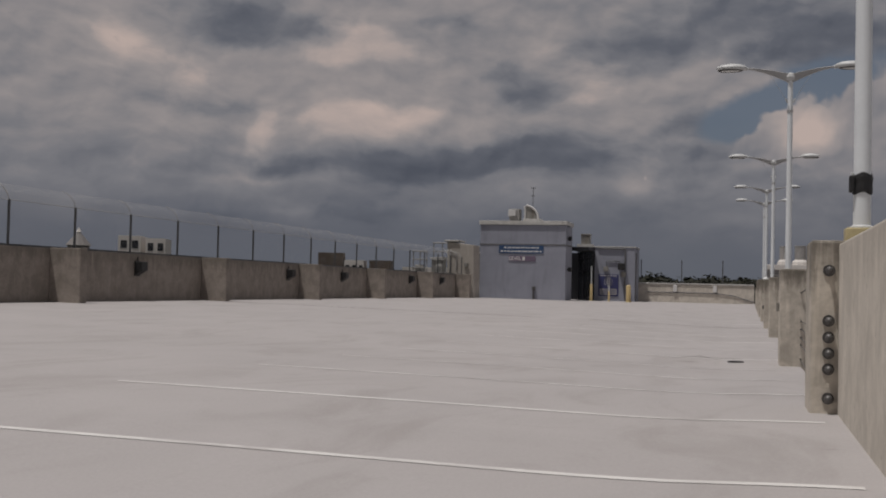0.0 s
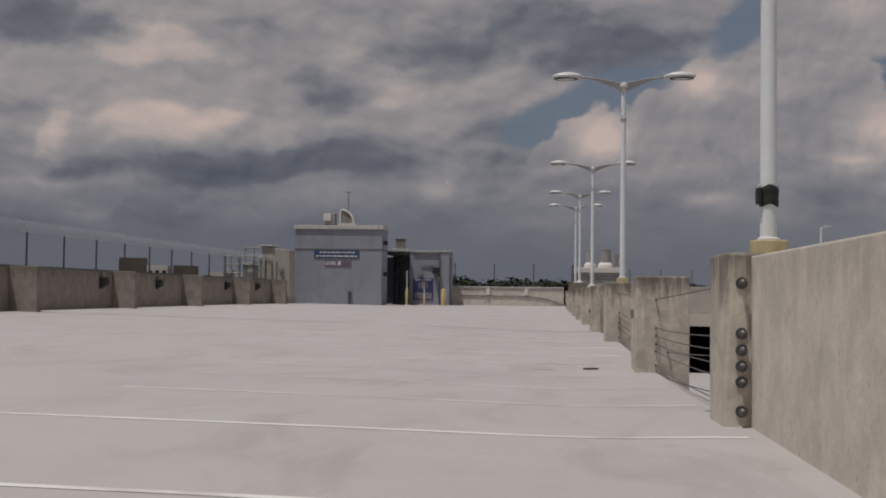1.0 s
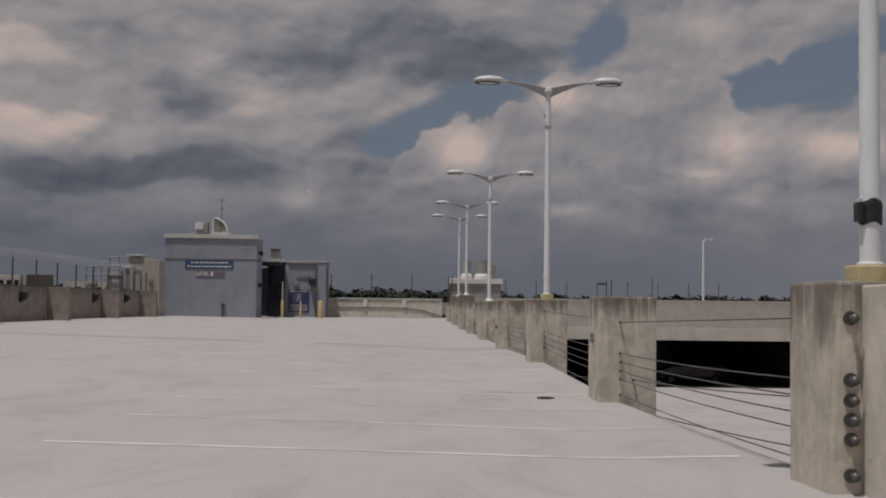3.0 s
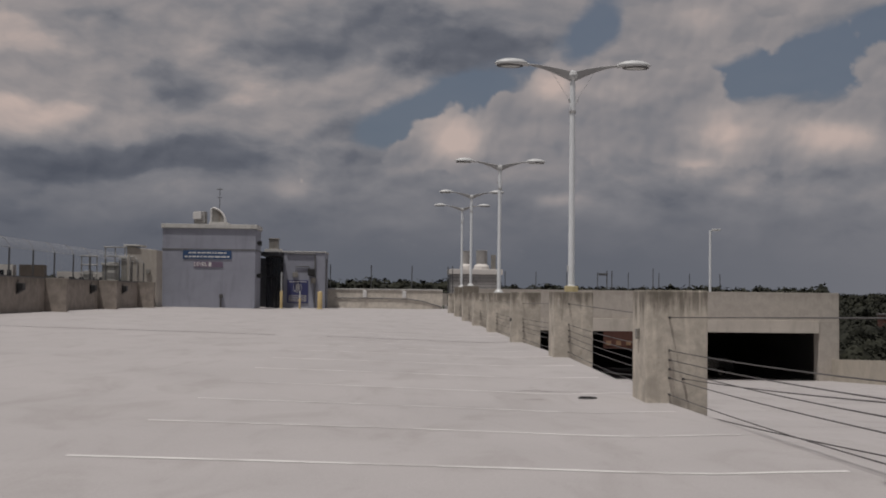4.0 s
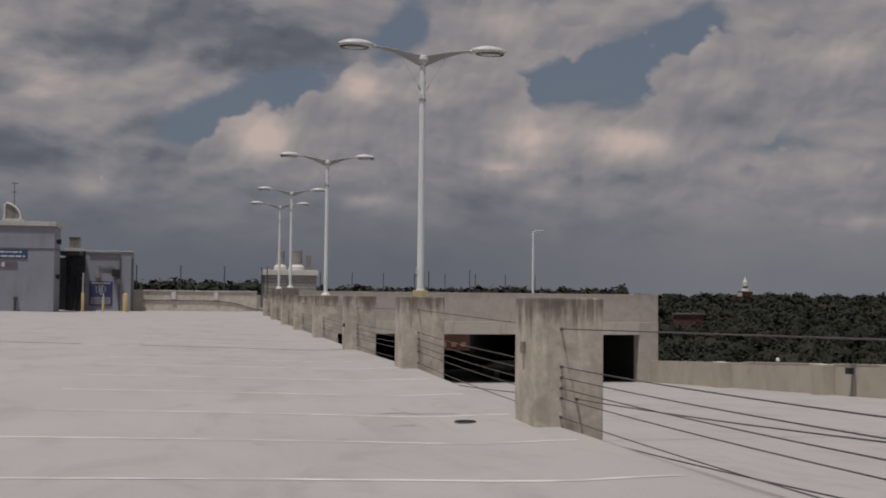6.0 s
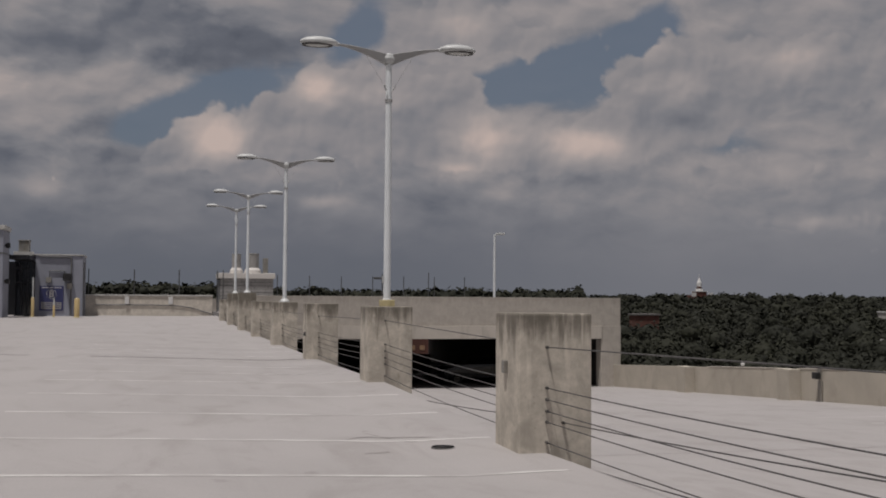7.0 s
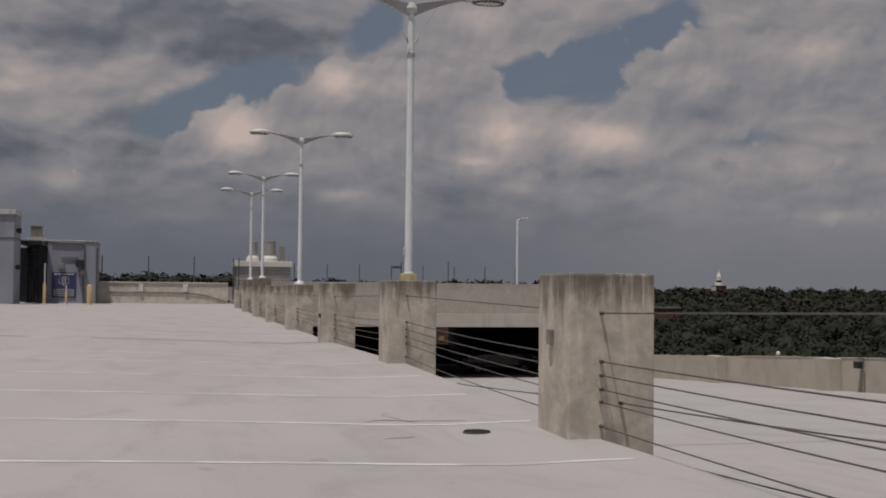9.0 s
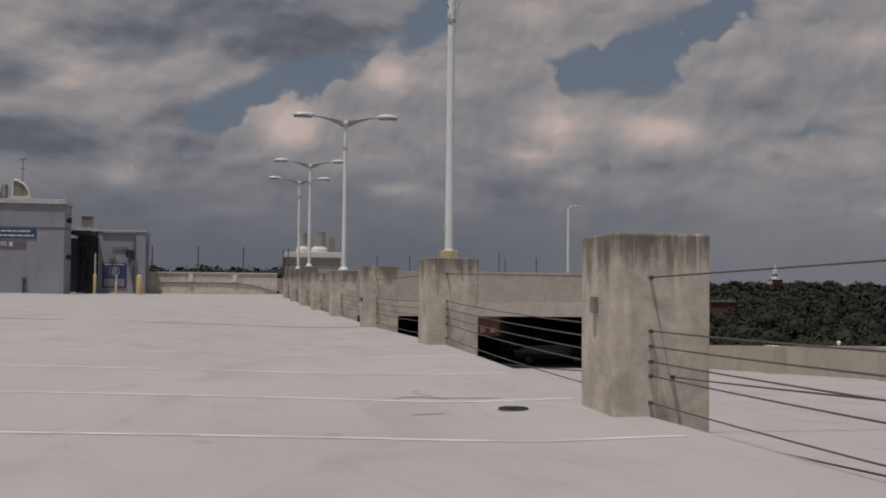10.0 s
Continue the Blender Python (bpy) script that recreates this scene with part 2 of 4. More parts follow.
# ---- materials ----
def surface(name, color, rough=0.8, metal=0.0, vary=0.15, grain=30.0, patch=1.2, stain=None, stain_scale=(3, 3, 0.35), stain_amount=0.0,
            stain_low=0.5, bump=0.15, bump_scale=60.0, random_tone=0.0, coat=0.0):
    """A matt or glossy surface with two scales of tone, stains of a stretched noise, and relief."""
    m = bpy.data.materials.new(name)
    m.use_nodes = True
    k = Nodes(m.node_tree)
    b = m.node_tree.nodes["Principled BSDF"]
    pos = k.add("ShaderNodeTexCoord").outputs["Object"]
    if random_tone:
        info = k.add("ShaderNodeObjectInfo")
        off = k.math("MULTIPLY", info.outputs["Random"], 37.0)
        shift = k.add("ShaderNodeVectorMath", operation="ADD")
        k.link(pos, shift.inputs[0]), k.link(k.xyz(off, off, off), shift.inputs[1])
        pos = shift.outputs[0]
    c = (*color, 1)
    dark = (*[v * (1 - vary) for v in color], 1)
    light = (*[min(1, v * (1 + vary * 0.7)) for v in color], 1)
    big = k.ramp(k.noise(pos, patch, 5, 0.6, 0.4), 0.3, 0.7)
    col = k.mix(big, dark, light)
    fine = k.noise(pos, grain, 4, 0.65)
    col = k.mix(k.ramp(fine, 0.35, 0.65, 0.0, vary * 1.2), col, (*[v * 0.62 for v in color], 1))
    if stain:
        s = k.noise(k.stretch(pos, *stain_scale), 1.0, 6, 0.62, 0.3)
        col = k.mix(k.ramp(s, stain_low, stain_low + 0.17, 0.0, stain_amount), col, (*stain, 1))
    k.link(col, b.inputs["Base Color"])
    b.inputs["Metallic"].default_value = metal
    k.link(k.ramp(fine, 0.3, 0.7, max(0.02, rough - 0.08), min(1, rough + 0.08)), b.inputs["Roughness"])
    b.inputs["Coat Weight"].default_value = coat
    if bump:
        bm_ = k.add("ShaderNodeBump")
        bm_.inputs["Strength"].default_value, bm_.inputs["Distance"].default_value = bump, 0.01
        k.link(k.noise(pos, bump_scale, 5, 0.6), bm_.inputs["Height"])
        k.link(bm_.outputs[0], b.inputs["Normal"])
    return m


def concrete_stained(name, color, top, drip=0.8, blotch=1.0, holes=0.0):
    """Cast concrete: streaks of algae that run down from the top edge, pale lime runs and form marks."""
    m = surface(name, color, 0.9, vary=0.2 * blotch, grain=16, patch=2.6, bump=0.25, bump_scale=30, random_tone=1)
    k = Nodes(m.node_tree)
    b = m.node_tree.nodes["Principled BSDF"]
    base = b.inputs["Base Color"].links[0].from_socket
    geo = k.add("ShaderNodeNewGeometry").outputs["Position"]
    height = k.split(geo)[2]
    run = k.noise(k.stretch(geo, 6.5, 6.5, 0.7), 1.0, 6, 0.65, 0.4)
    wide = k.noise(k.stretch(geo, 2.1, 2.1, 1.1), 1.0, 5, 0.65, 0.5)
    reach = k.math("ADD", k.math("MULTIPLY", run, 0.9), k.math("MULTIPLY", wide, 0.5))
    near_top = k.math("SUBTRACT", k.math("ADD", reach, k.math("MULTIPLY", k.math("SUBTRACT", height, top), 0.75)), 0.0)
    col = k.mix(k.ramp(near_top, 0.36, 0.7, 0.0, drip), base, (0.07, 0.06, 0.045, 1))
    lime = k.noise(k.stretch(geo, 11, 11, 0.7), 1.0, 3, 0.5)
    col = k.mix(k.ramp(lime, 0.6, 0.72, 0.0, 0.25 * blotch), col, (*[min(1, v * 1.5) for v in color], 1))
    rust = k.noise(k.stretch(geo, 4, 4, 1.6), 1.0, 7, 0.7, 1.0)
    col = k.mix(k.ramp(rust, 0.6, 0.74, 0.0, 0.35 * blotch), col, (0.2, 0.16, 0.1, 1))
    pits = k.add("ShaderNodeTexVoronoi")
    k.link(geo, pits.inputs["Vector"])
    pits.inputs["Scale"].default_value = 9.0
    pitted = k.math("MULTIPLY", k.ramp(pits.outputs["Distance"], 0.08, 0.16, 1.0, 0.0), k.ramp(k.noise(geo, 2.3, 2, 0.5), 0.46, 0.56, 0.0, holes))
    col = k.mix(pitted, col, (*[v * 0.4 for v in color], 1))
    k.link(col, b.inputs["Base Color"])
    return m


def deck_coating():
    """Pale waterproof coating with wheel marks, smudges, drips and hairline cracks."""
    m = surface("deck_coating", (0.350, 0.329, 0.325), 0.66, vary=0.05, grain=55, patch=0.35, bump=0.12, bump_scale=90)
    k = Nodes(m.node_tree)
    b = m.node_tree.nodes["Principled BSDF"]
    base = b.inputs["Base Color"].links[0].from_socket
    geo = k.add("ShaderNodeNewGeometry").outputs["Position"]
    marks = k.noise(k.stretch(geo, 1.2, 0.45, 1), 1.0, 7, 0.62, 0.9)
    col = k.mix(k.ramp(marks, 0.47, 0.70, 0.0, 0.44), base, (0.235, 0.215, 0.205, 1))
    tyre = k.noise(k.stretch(geo, 2.2, 0.1, 1), 1.0, 4, 0.6, 0.3)
    col = k.mix(k.ramp(tyre, 0.55, 0.72, 0.0, 0.12), col, (0.21, 0.2, 0.195, 1))
    spots = k.noise(geo, 1.9, 3, 0.5, 0.2)
    col = k.mix(k.ramp(spots, 0.72, 0.76, 0.0, 0.35), col, (0.17, 0.155, 0.15, 1))
    v = k.add("ShaderNodeTexVoronoi")
    v.feature = "DISTANCE_TO_EDGE"
    warp = k.add("ShaderNodeVectorMath", operation="ADD")
    wn = k.add("ShaderNodeTexNoise")
    wn.inputs["Scale"].default_value = 0.9
    k.link(geo, wn.inputs["Vector"])
    k.link(geo, warp.inputs[0]), k.link(wn.outputs["Color"], warp.inputs[1])
    k.link(warp.outputs[0], v.inputs["Vector"])
    v.inputs["Scale"].default_value = 0.23
    crack = k.ramp(v.outputs["Distance"], 0.0, 0.006, 0.2, 0.0)
    where = k.ramp(k.noise(geo, 0.21, 3, 0.5), 0.5, 0.6)
    col = k.mix(k.math("MULTIPLY", crack, where), col, (0.22, 0.2, 0.19, 1))
    k.link(col, b.inputs["Base Color"])
    return m


def mesh_screen(name, width):
    """Woven wire: mostly open."""
    m = bpy.data.materials.new(name)
    m.use_nodes = True
    k = Nodes(m.node_tree)
    b = m.node_tree.nodes["Principled BSDF"]
    b.inputs["Base Color"].default_value = (0.3, 0.3, 0.3, 1)
    b.inputs["Roughness"].default_value = 0.5
    pos = k.add("ShaderNodeTexCoord").outputs["Object"]
    x, y, z = k.split(pos)
    wires = []
    for s in (1, -1):
        d = k.math("FRACT", k.math("MULTIPLY", k.math("ADD", y, k.math("MULTIPLY", z, s)), 14.0))
        wires.append(k.math("LESS_THAN", d, width))
    b.inputs["Alpha"].default_value = 1
    k.link(k.math("MAXIMUM", *wires), b.inputs["Alpha"])
    return m


CONCRETE = concrete_stained("column_concrete", (0.50, 0.455, 0.39), 1.45, 0.75, 1.35, 0.25)
# side wall and piers: the inner face's shade is darkened into the base colour
PIER_SHADE = concrete_stained("left_wall_shade_concrete", (0.27, 0.235, 0.205), 1.84, 0.4)
WALL = concrete_stained("wall_concrete", (0.565, 0.52, 0.455), 1.47, 0.14, 0.8, 0.55)
SPANDREL = concrete_stained("spandrel_concrete", (0.42, 0.385, 0.345), 1.66, 0.16, 0.5)
RAMPWALL = surface("ramp_wall_concrete", (0.44, 0.40, 0.34), 0.9, vary=0.14, patch=0.5, stain=(0.2, 0.17, 0.13), stain_amount=0.2, stain_scale=(1.2, 1.2, 0.8), stain_low=0.5)
FASCIA = surface("fascia_concrete", (0.50, 0.46, 0.41), 0.85, vary=0.1, patch=0.6, stain=(0.25, 0.22, 0.18), stain_amount=0.3, stain_scale=(2, 2, 0.4))
DECK = deck_coating()
CAP = surface("painted_cap", (0.55, 0.47, 0.27), 0.7, vary=0.15, stain=(0.3, 0.25, 0.13), stain_amount=0.5)
LINE = surface("line_paint", (0.60, 0.585, 0.57), 0.6, vary=0.06, patch=2, stain=(0.365, 0.343, 0.338), stain_scale=(0.8, 2.0, 1.2), stain_amount=0.85, stain_low=0.46)
POLE = surface("white_pole_paint", (0.66, 0.69, 0.71), 0.6, vary=0.05, patch=3, bump=0.03)
WHITE = surface("white_enamel", (0.48, 0.49, 0.49), 0.45, vary=0.04, patch=3, stain=(0.5, 0.49, 0.46), stain_amount=0.15, bump=0.03)
GREYHEAD = surface("grey_enamel", (0.33, 0.33, 0.33), 0.45, vary=0.08, bump=0.03)
LENS = surface("lamp_lens", (0.42, 0.43, 0.42), 0.2, vary=0.08, bump=0.0)
TAPE = surface("black_tape", (0.012, 0.012, 0.013), 0.5, vary=0.3, grain=60, bump=0.5, bump_scale=25)
STEEL = surface("galvanised_cable", (0.10, 0.096, 0.095), 0.55, 0.3, vary=0.2, bump=0.0)
BOLT = surface("dark_steel", (0.11, 0.106, 0.104), 0.5, 0.5, vary=0.3, bump=0.2)
RUBBER = surface("black_joint", (0.03, 0.028, 0.027), 0.8, vary=0.3)
BLACK = surface("black_metal", (0.014, 0.014, 0.015), 0.5, vary=0.2)
POST = surface("fence_post", (0.085, 0.087, 0.09), 0.55, 0.3, vary=0.2)
RENDERED = surface("blue_grey_render", (0.265, 0.275, 0.325), 0.85, vary=0.08, patch=0.7, stain=(0.17, 0.17, 0.2), stain_amount=0.3, stain_scale=(2, 2, 0.3), bump=0.2)
TRIM = surface("roof_edge", (0.5, 0.49, 0.47), 0.6, vary=0.1, stain=(0.28, 0.27, 0.25), stain_amount=0.4)
BAND = surface("dark_band", (0.13, 0.13, 0.135), 0.7, vary=0.2)
GLASS = surface("dark_glass", (0.012, 0.013, 0.016), 0.08, vary=0.2, bump=0.0)
FRAME = surface("dark_frame", (0.02, 0.021, 0.025), 0.4, 0.4, vary=0.2)
VENT = surface("vent_metal", (0.27, 0.26, 0.24), 0.55, 0.3, vary=0.2, stain=(0.16, 0.12, 0.08), stain_amount=0.5)
NAVY = surface("navy_sign", (0.035, 0.04, 0.125), 0.45, vary=0.08, bump=0)
BLUE = surface("blue_sign", (0.028, 0.066, 0.15), 0.45, vary=0.08, bump=0)
PALE = surface("sign_white", (0.62, 0.61, 0.6), 0.5, vary=0.06, bump=0)
MAUVE = surface("sign_mauve", (0.165, 0.125, 0.18), 0.5, vary=0.08, bump=0)
YELLOW = surface("bollard_yellow", (0.50, 0.38, 0.19), 0.5, vary=0.12, stain=(0.3, 0.2, 0.08), stain_amount=0.4, bump=0.05)
BRICK = surface("red_brick", (0.13, 0.055, 0.042), 0.85, vary=0.25, patch=0.4)
TAN = surface("tan_panel", (0.36, 0.22, 0.13), 0.8, vary=0.2)
LOUVRE = surface("louvre_grey", (0.31, 0.30, 0.29), 0.75, vary=0.2, patch=0.7)
# concrete coloured near black: the covered level's shade is put into the colour
INNER_SHADE = surface("soffit_shade_concrete", (0.07, 0.066, 0.062), 0.9, vary=0.2, patch=0.4)
CARPAINT = surface("dark_car_paint", (0.012, 0.012, 0.014), 0.25, vary=0.1, coat=0.6, bump=0)
FACADE = surface("pale_facade", (0.6, 0.57, 0.54), 0.8, vary=0.12, patch=0.1)
BROWN = surface("brown_cladding", (0.11, 0.085, 0.068), 0.85, vary=0.2, patch=0.3)
ROOFING = surface("grey_roof", (0.16, 0.15, 0.145), 0.8, vary=0.2, patch=0.1)
SOIL = surface("ground_cover", (0.045, 0.05, 0.032), 0.95, vary=0.35, grain=0.4, patch=0.01, bump=0)
MESH, MESH_DENSE = mesh_screen("wire_mesh", 0.03), mesh_screen("wire_mesh_top", 0.10)


# ---- building blocks ----
def part(name, bm, material, parent=None, label="", kind=""):
    """Links a bmesh as one mesh object, under a thing or a part if given."""
    me = bpy.data.meshes.new(name)
    bm.to_mesh(me)
    bm.free()
    me.materials.append(material)
    ob = new(name, me)
    if parent:
        ob.parent = parent
    return tagged(ob, label, kind=kind)


def thing(name, at, label, category, group="", kind="", turn=0.0):
    e = new(name)
    e.matrix_basis = pose(*at, 0, 0, turn)
    return tagged(e, label, category, group, kind)


def boxed(bm, lo, hi, bevel=0.0):
    """Adds a box from corner to corner."""
    made = bmesh.ops.create_cube(bm, size=1)["verts"]
    for v in made:
        v.co = Vector([(a + b) / 2 + c * (b - a) for a, b, c in zip(lo, hi, v.co)])
    if bevel:
        edges = list({e for v in made for e in v.link_edges})
        bmesh.ops.bevel(bm, geom=edges, offset=bevel, segments=2, affect="EDGES", profile=0.6)
    return bm


def box(lo, hi, bevel=0.0):
    return boxed(bmesh.new(), lo, hi, bevel)


def tubed(bm, a, b, r1, r2=None, n=12):
    """Adds a round bar from a to b."""
    a, b = Vector(a), Vector(b)
    d = b - a
    m = Matrix.Translation((a + b) / 2) @ d.to_track_quat("Z", "Y").to_matrix().to_4x4()
    bmesh.ops.create_cone(bm, cap_ends=True, segments=n, radius1=r1, radius2=r1 if r2 is None else r2, depth=d.length, matrix=m)
    return bm


def tube(a, b, r1, r2=None, n=12):
    return tubed(bmesh.new(), a, b, r1, r2, n)


def sweep(pts, r, n=8):
    """One continuous round bar along a line of points."""
    bm = bmesh.new()
    pts = [Vector(p) for p in pts]
    rings = []
    for i, p in enumerate(pts):
        d = (pts[min(i + 1, len(pts) - 1)] - pts[max(i - 1, 0)]).normalized()
        side = d.cross(Vector((0.31, 0.17, 0.93))).normalized()
        up = side.cross(d)
        rings.append([bm.verts.new(p + r * (side * math.cos(2 * math.pi * k / n) + up * math.sin(2 * math.pi * k / n))) for k in range(n)])
    for a, b in zip(rings, rings[1:]):
        for k in range(n):
            bm.faces.new((a[k], a[(k + 1) % n], b[(k + 1) % n], b[k]))
    bm.faces.new(rings[0][::-1]), bm.faces.new(rings[-1])
    bmesh.ops.recalc_face_normals(bm, faces=bm.faces)
    return bm


def smooth(ob):
    for p in ob.data.polygons:
        p.use_smooth = True
    ob.data.set_sharp_from_angle(angle=0.9)
    return ob


def revolve(profile, n=16):
    """A turned form from (radius, height) pairs."""
    bm = bmesh.new()
    rings = [[bm.verts.new((r * math.cos(2 * math.pi * i / n), r * math.sin(2 * math.pi * i / n), z)) for i in range(n)] for r, z in profile]
    for a, b in zip(rings, rings[1:]):
        for i in range(n):
            bm.faces.new((a[i], a[(i + 1) % n], b[(i + 1) % n], b[i]))
    bm.faces.new(rings[0][::-1]), bm.faces.new(rings[-1])
    return bm


def bars(x0, x1, z0, z1, rows, seed, thick=0.004, fill=0.55):
    """Rows of short bars in the xz plane, in place of writing too small to read."""
    rnd = random.Random(seed)
    bm = bmesh.new()
    h = (z1 - z0) / rows
    for i in range(rows):
        x = x0
        while x < x1 - 0.02:
            w = min(rnd.uniform(0.5, 1.6) * h * 1.3, x1 - x)
            boxed(bm, (x, -thick, z0 + i * h + h * (1 - fill) / 2), (x + w, 0, z0 + i * h + h * (1 + fill) / 2))
            x += w + h * 0.35
    return bm


def letters(text, size, material, parent, at, name="lettering", align="CENTER"):
    """Raised lettering in the xz plane, facing -y."""
    cu = bpy.data.curves.new(name, "FONT")
    cu.body, cu.size, cu.align_x, cu.align_y, cu.extrude, cu.offset = text, size, align, "CENTER", 0.004, size * 0.02
    tmp = new(name, cu)
    me = bpy.data.meshes.new_from_object(tmp.evaluated_get(bpy.context.evaluated_depsgraph_get()))
    bpy.data.objects.remove(tmp)
    me.materials.clear()
    me.materials.append(material)
    ob = new(name, me)
    ob.matrix_basis = pose(*at, 90, 0, 0)
    ob.parent = parent
    return ob


# ---- plan ----
PITCH = 8.8
COLS = [9.38, 18.02, 26.84, 35.65, 44.47, 53.0, 61.2, 70.0, 78.8]
EDGE = 2.2          # deck edge over the ramp
LEFT = -16.5        # inner face of the far side wall
END = 88.0          # inner face of the end wall
RIGHT_Y = [-40, 0, 9, 13.6, 17.6, 22, 26.5, 35, 53, 62, 79, 88, 200]
RIGHT_Z = [0.2, 0.2, 0.17, 0.07, 0.0, 0.05, 0.1, 0.04, 0.03, 0.05, 0.15, 0.30, 0.30]


def deck_z(x, y):
    """The deck falls to drains along its open edge."""
    r = float(np.interp(y, RIGHT_Y, RIGHT_Z))
    l = 0.42 - 0.1 * max(0.0, min(1.0, (y - 60) / 28))
    f = max(0.0, min(1.0, (1.0 - x) / (1.0 - LEFT)))
    lip = max(0.0, min(1.0, (x - 0.3) / 1.8))
    return r - 0.04 + (l + 0.04 - r) * f ** 0.8 + 0.04 * lip * lip * (3 - 2 * lip)


STALLS = [2.7, 5.45, 8.32] + [8.54 + 2.6 * k for k in range(1, 14)]


def ramp_z(y):
    return -2.16 - 0.0473 * (max(y, 1.5) - 46.2)


def sheet(xs, ys, height, thick):
    """A slab that follows a height rule."""
    bm = bmesh.new()
    top = [[bm.verts.new((x, y, height(x, y))) for y in ys] for x in xs]
    low = [[bm.verts.new((x, y, height(x, y) - thick)) for y in ys] for x in xs]
    nx, ny = len(xs), len(ys)
    for i in range(nx - 1):
        for j in range(ny - 1):
            bm.faces.new((top[i][j], top[i + 1][j], top[i + 1][j + 1], top[i][j + 1]))
            bm.faces.new((low[i][j], low[i][j + 1], low[i + 1][j + 1], low[i + 1][j]))
    for j in range(ny - 1):
        bm.faces.new((top[0][j], top[0][j + 1], low[0][j + 1], low[0][j]))
        bm.faces.new((top[-1][j + 1], top[-1][j], low[-1][j], low[-1][j + 1]))
    for i in range(nx - 1):
        bm.faces.new((top[i + 1][0], top[i][0], low[i][0], low[i + 1][0]))
        bm.faces.new((top[i][-1], top[i + 1][-1], low[i + 1][-1], low[i][-1]))
    return bm


# ---- large structure ----
deck = smooth(part("floor_deck", sheet(np.concatenate((np.linspace(LEFT, -4, 10), np.linspace(-3.4, EDGE, 26))), np.array(sorted(set(np.round(np.linspace(-16, END, 105), 3)) | {round(v + s * 0.043, 4) for v in STALLS for s in (-1, 1)} | {35.34, 35.46, 9.0, 13.6, 17.6, 22.0, 26.5, 35.0, 53.0, 60.0, 62.0, 79.0})), deck_z, 0.35), DECK))
tagged(deck, "pale coated concrete parking deck with worn white stall lines", "floor", kind="structure")
for p in deck.data.polygons:
    p.use_smooth = abs(p.normal.z) > 0.7
ramp = part("floor_ramp", sheet(np.linspace(EDGE + 0.02, 21.6, 8), np.linspace(-16, 110, 64), lambda x, y: ramp_z(y), 0.3), DECK)
tagged(ramp, "pale coated parking ramp sloping down under the upper deck", "ramp", kind="structure")

# shear wall beside the first column, behind the camera's shoulder
tagged(part("wall_shear", box((2.10, -16, -1.6), (2.5, 9.002, 1.455), 0.015), WALL), "tall cast concrete barrier wall with faint stains", "wall", kind="structure")
tagged(part("wall_behind", box((LEFT, -16.3, -0.4), (2.5, -16.0, 1.5), 0.01), WALL), "plain concrete parapet wall", "wall", kind="structure")


def column(y, top=1.44, deep=0.48):
    e = thing("concrete_column", (2.3, y, 0), "stained square concrete column at the open deck edge", "column", "columns along the deck edge")
    part("shaft", box((-0.4, -0.375, ramp_z(y) - 0.1), (0.4, deep, top), 0.022), CONCRETE, e)
    return e


for i, y in enumerate(COLS):
    if i == 3:
        # split by the movement joint
        e = thing("concrete_column", (2.3, y, 0), "stained concrete column split by a dark movement joint", "column", "columns along the deck edge")
        part("shaft", box((-0.4, -0.375, ramp_z(y) - 0.1), (0.4, -0.2, 1.44), 0.015), CONCRETE, e)
        part("shaft", box((-0.4, -0.09, ramp_z(y) - 0.1), (0.4, 0.375, 1.44), 0.015), CONCRETE, e)
        part("joint_filler", box((-0.36, -0.198, ramp_z(y) - 0.1), (0.36, -0.092, 1.41)), RUBBER, e, "black joint filler")
        part("clip", box((-0.45, -0.22, 0.62), (-0.39, -0.1, 0.72), 0.01), BOLT, e)
    else:
        column(y, {0: 1.48, 6: 1.80, 7: 1.80}.get(i, 1.44), 0.375 if i == 0 else 0.48)

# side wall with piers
side = part("wall_side", box((LEFT - 0.25, -16.3, -0.5), (LEFT, 74.6, 1.84), 0.012), PIER_SHADE)
tagged(side, "grey concrete parapet wall with rain stains, its shade put into the colour", "wall", kind="structure")
for i in range(9):
    y = 9.38 + 8.8 * (i - 1) + 0.2
    e = thing("wall_pier", (LEFT, y, 0.0), "concrete pier standing out from the parapet wall", "pier", "piers along the parapet wall")
    part("shaft", box((0.002, -0.42, 0.2), (0.93, -0.10, 1.86), 0.02), PIER_SHADE, e)

# end wall
tagged(part("wall_end", box((-6.6, END, -0.2), (1.88, END + 0.25, 1.62), 0.01), WALL), "low concrete parapet at the deck's far end", "wall", kind="structure")
tagged(part("trim_coping", box((-6.6, END - 0.05, 1.625), (1.88, END + 0.3, 1.72), 0.01), TRIM), "pale coping on the end parapet", "coping", kind="structure")

# upper deck over the ramp
FACE = 63.4
tagged(part("floor_upper", box((2.72, FACE + 0.3, 0.1), (22.0, 106.5, 0.4)), DECK), "pale upper parking deck beyond the ramp", "floor", kind="structure")
tagged(part("ceiling_ramp", box((2.72, FACE + 0.3, -0.4), (22.0, 106.5, 0.09)), INNER_SHADE), "concrete soffit over the ramp, deep shade put into its colour", "ceiling", kind="structure")
tagged(part("wall_spandrel", box((2.72, FACE, 0.205), (22.0, FACE + 0.28, 1.68), 0.012), SPANDREL), "stained concrete spandrel wall above the ramp opening", "wall", kind="structure")
tagged(part("trim_beam", box((2.72, FACE - 0.12, -0.46), (20.9, FACE + 0.28, 0.2), 0.012), FASCIA), "pale concrete beam under the spandrel", "beam", kind="structure")
e = thing("concrete_column", (21.45, FACE + 0.2, 0), "broad concrete column carrying the spandrel wall", "column")
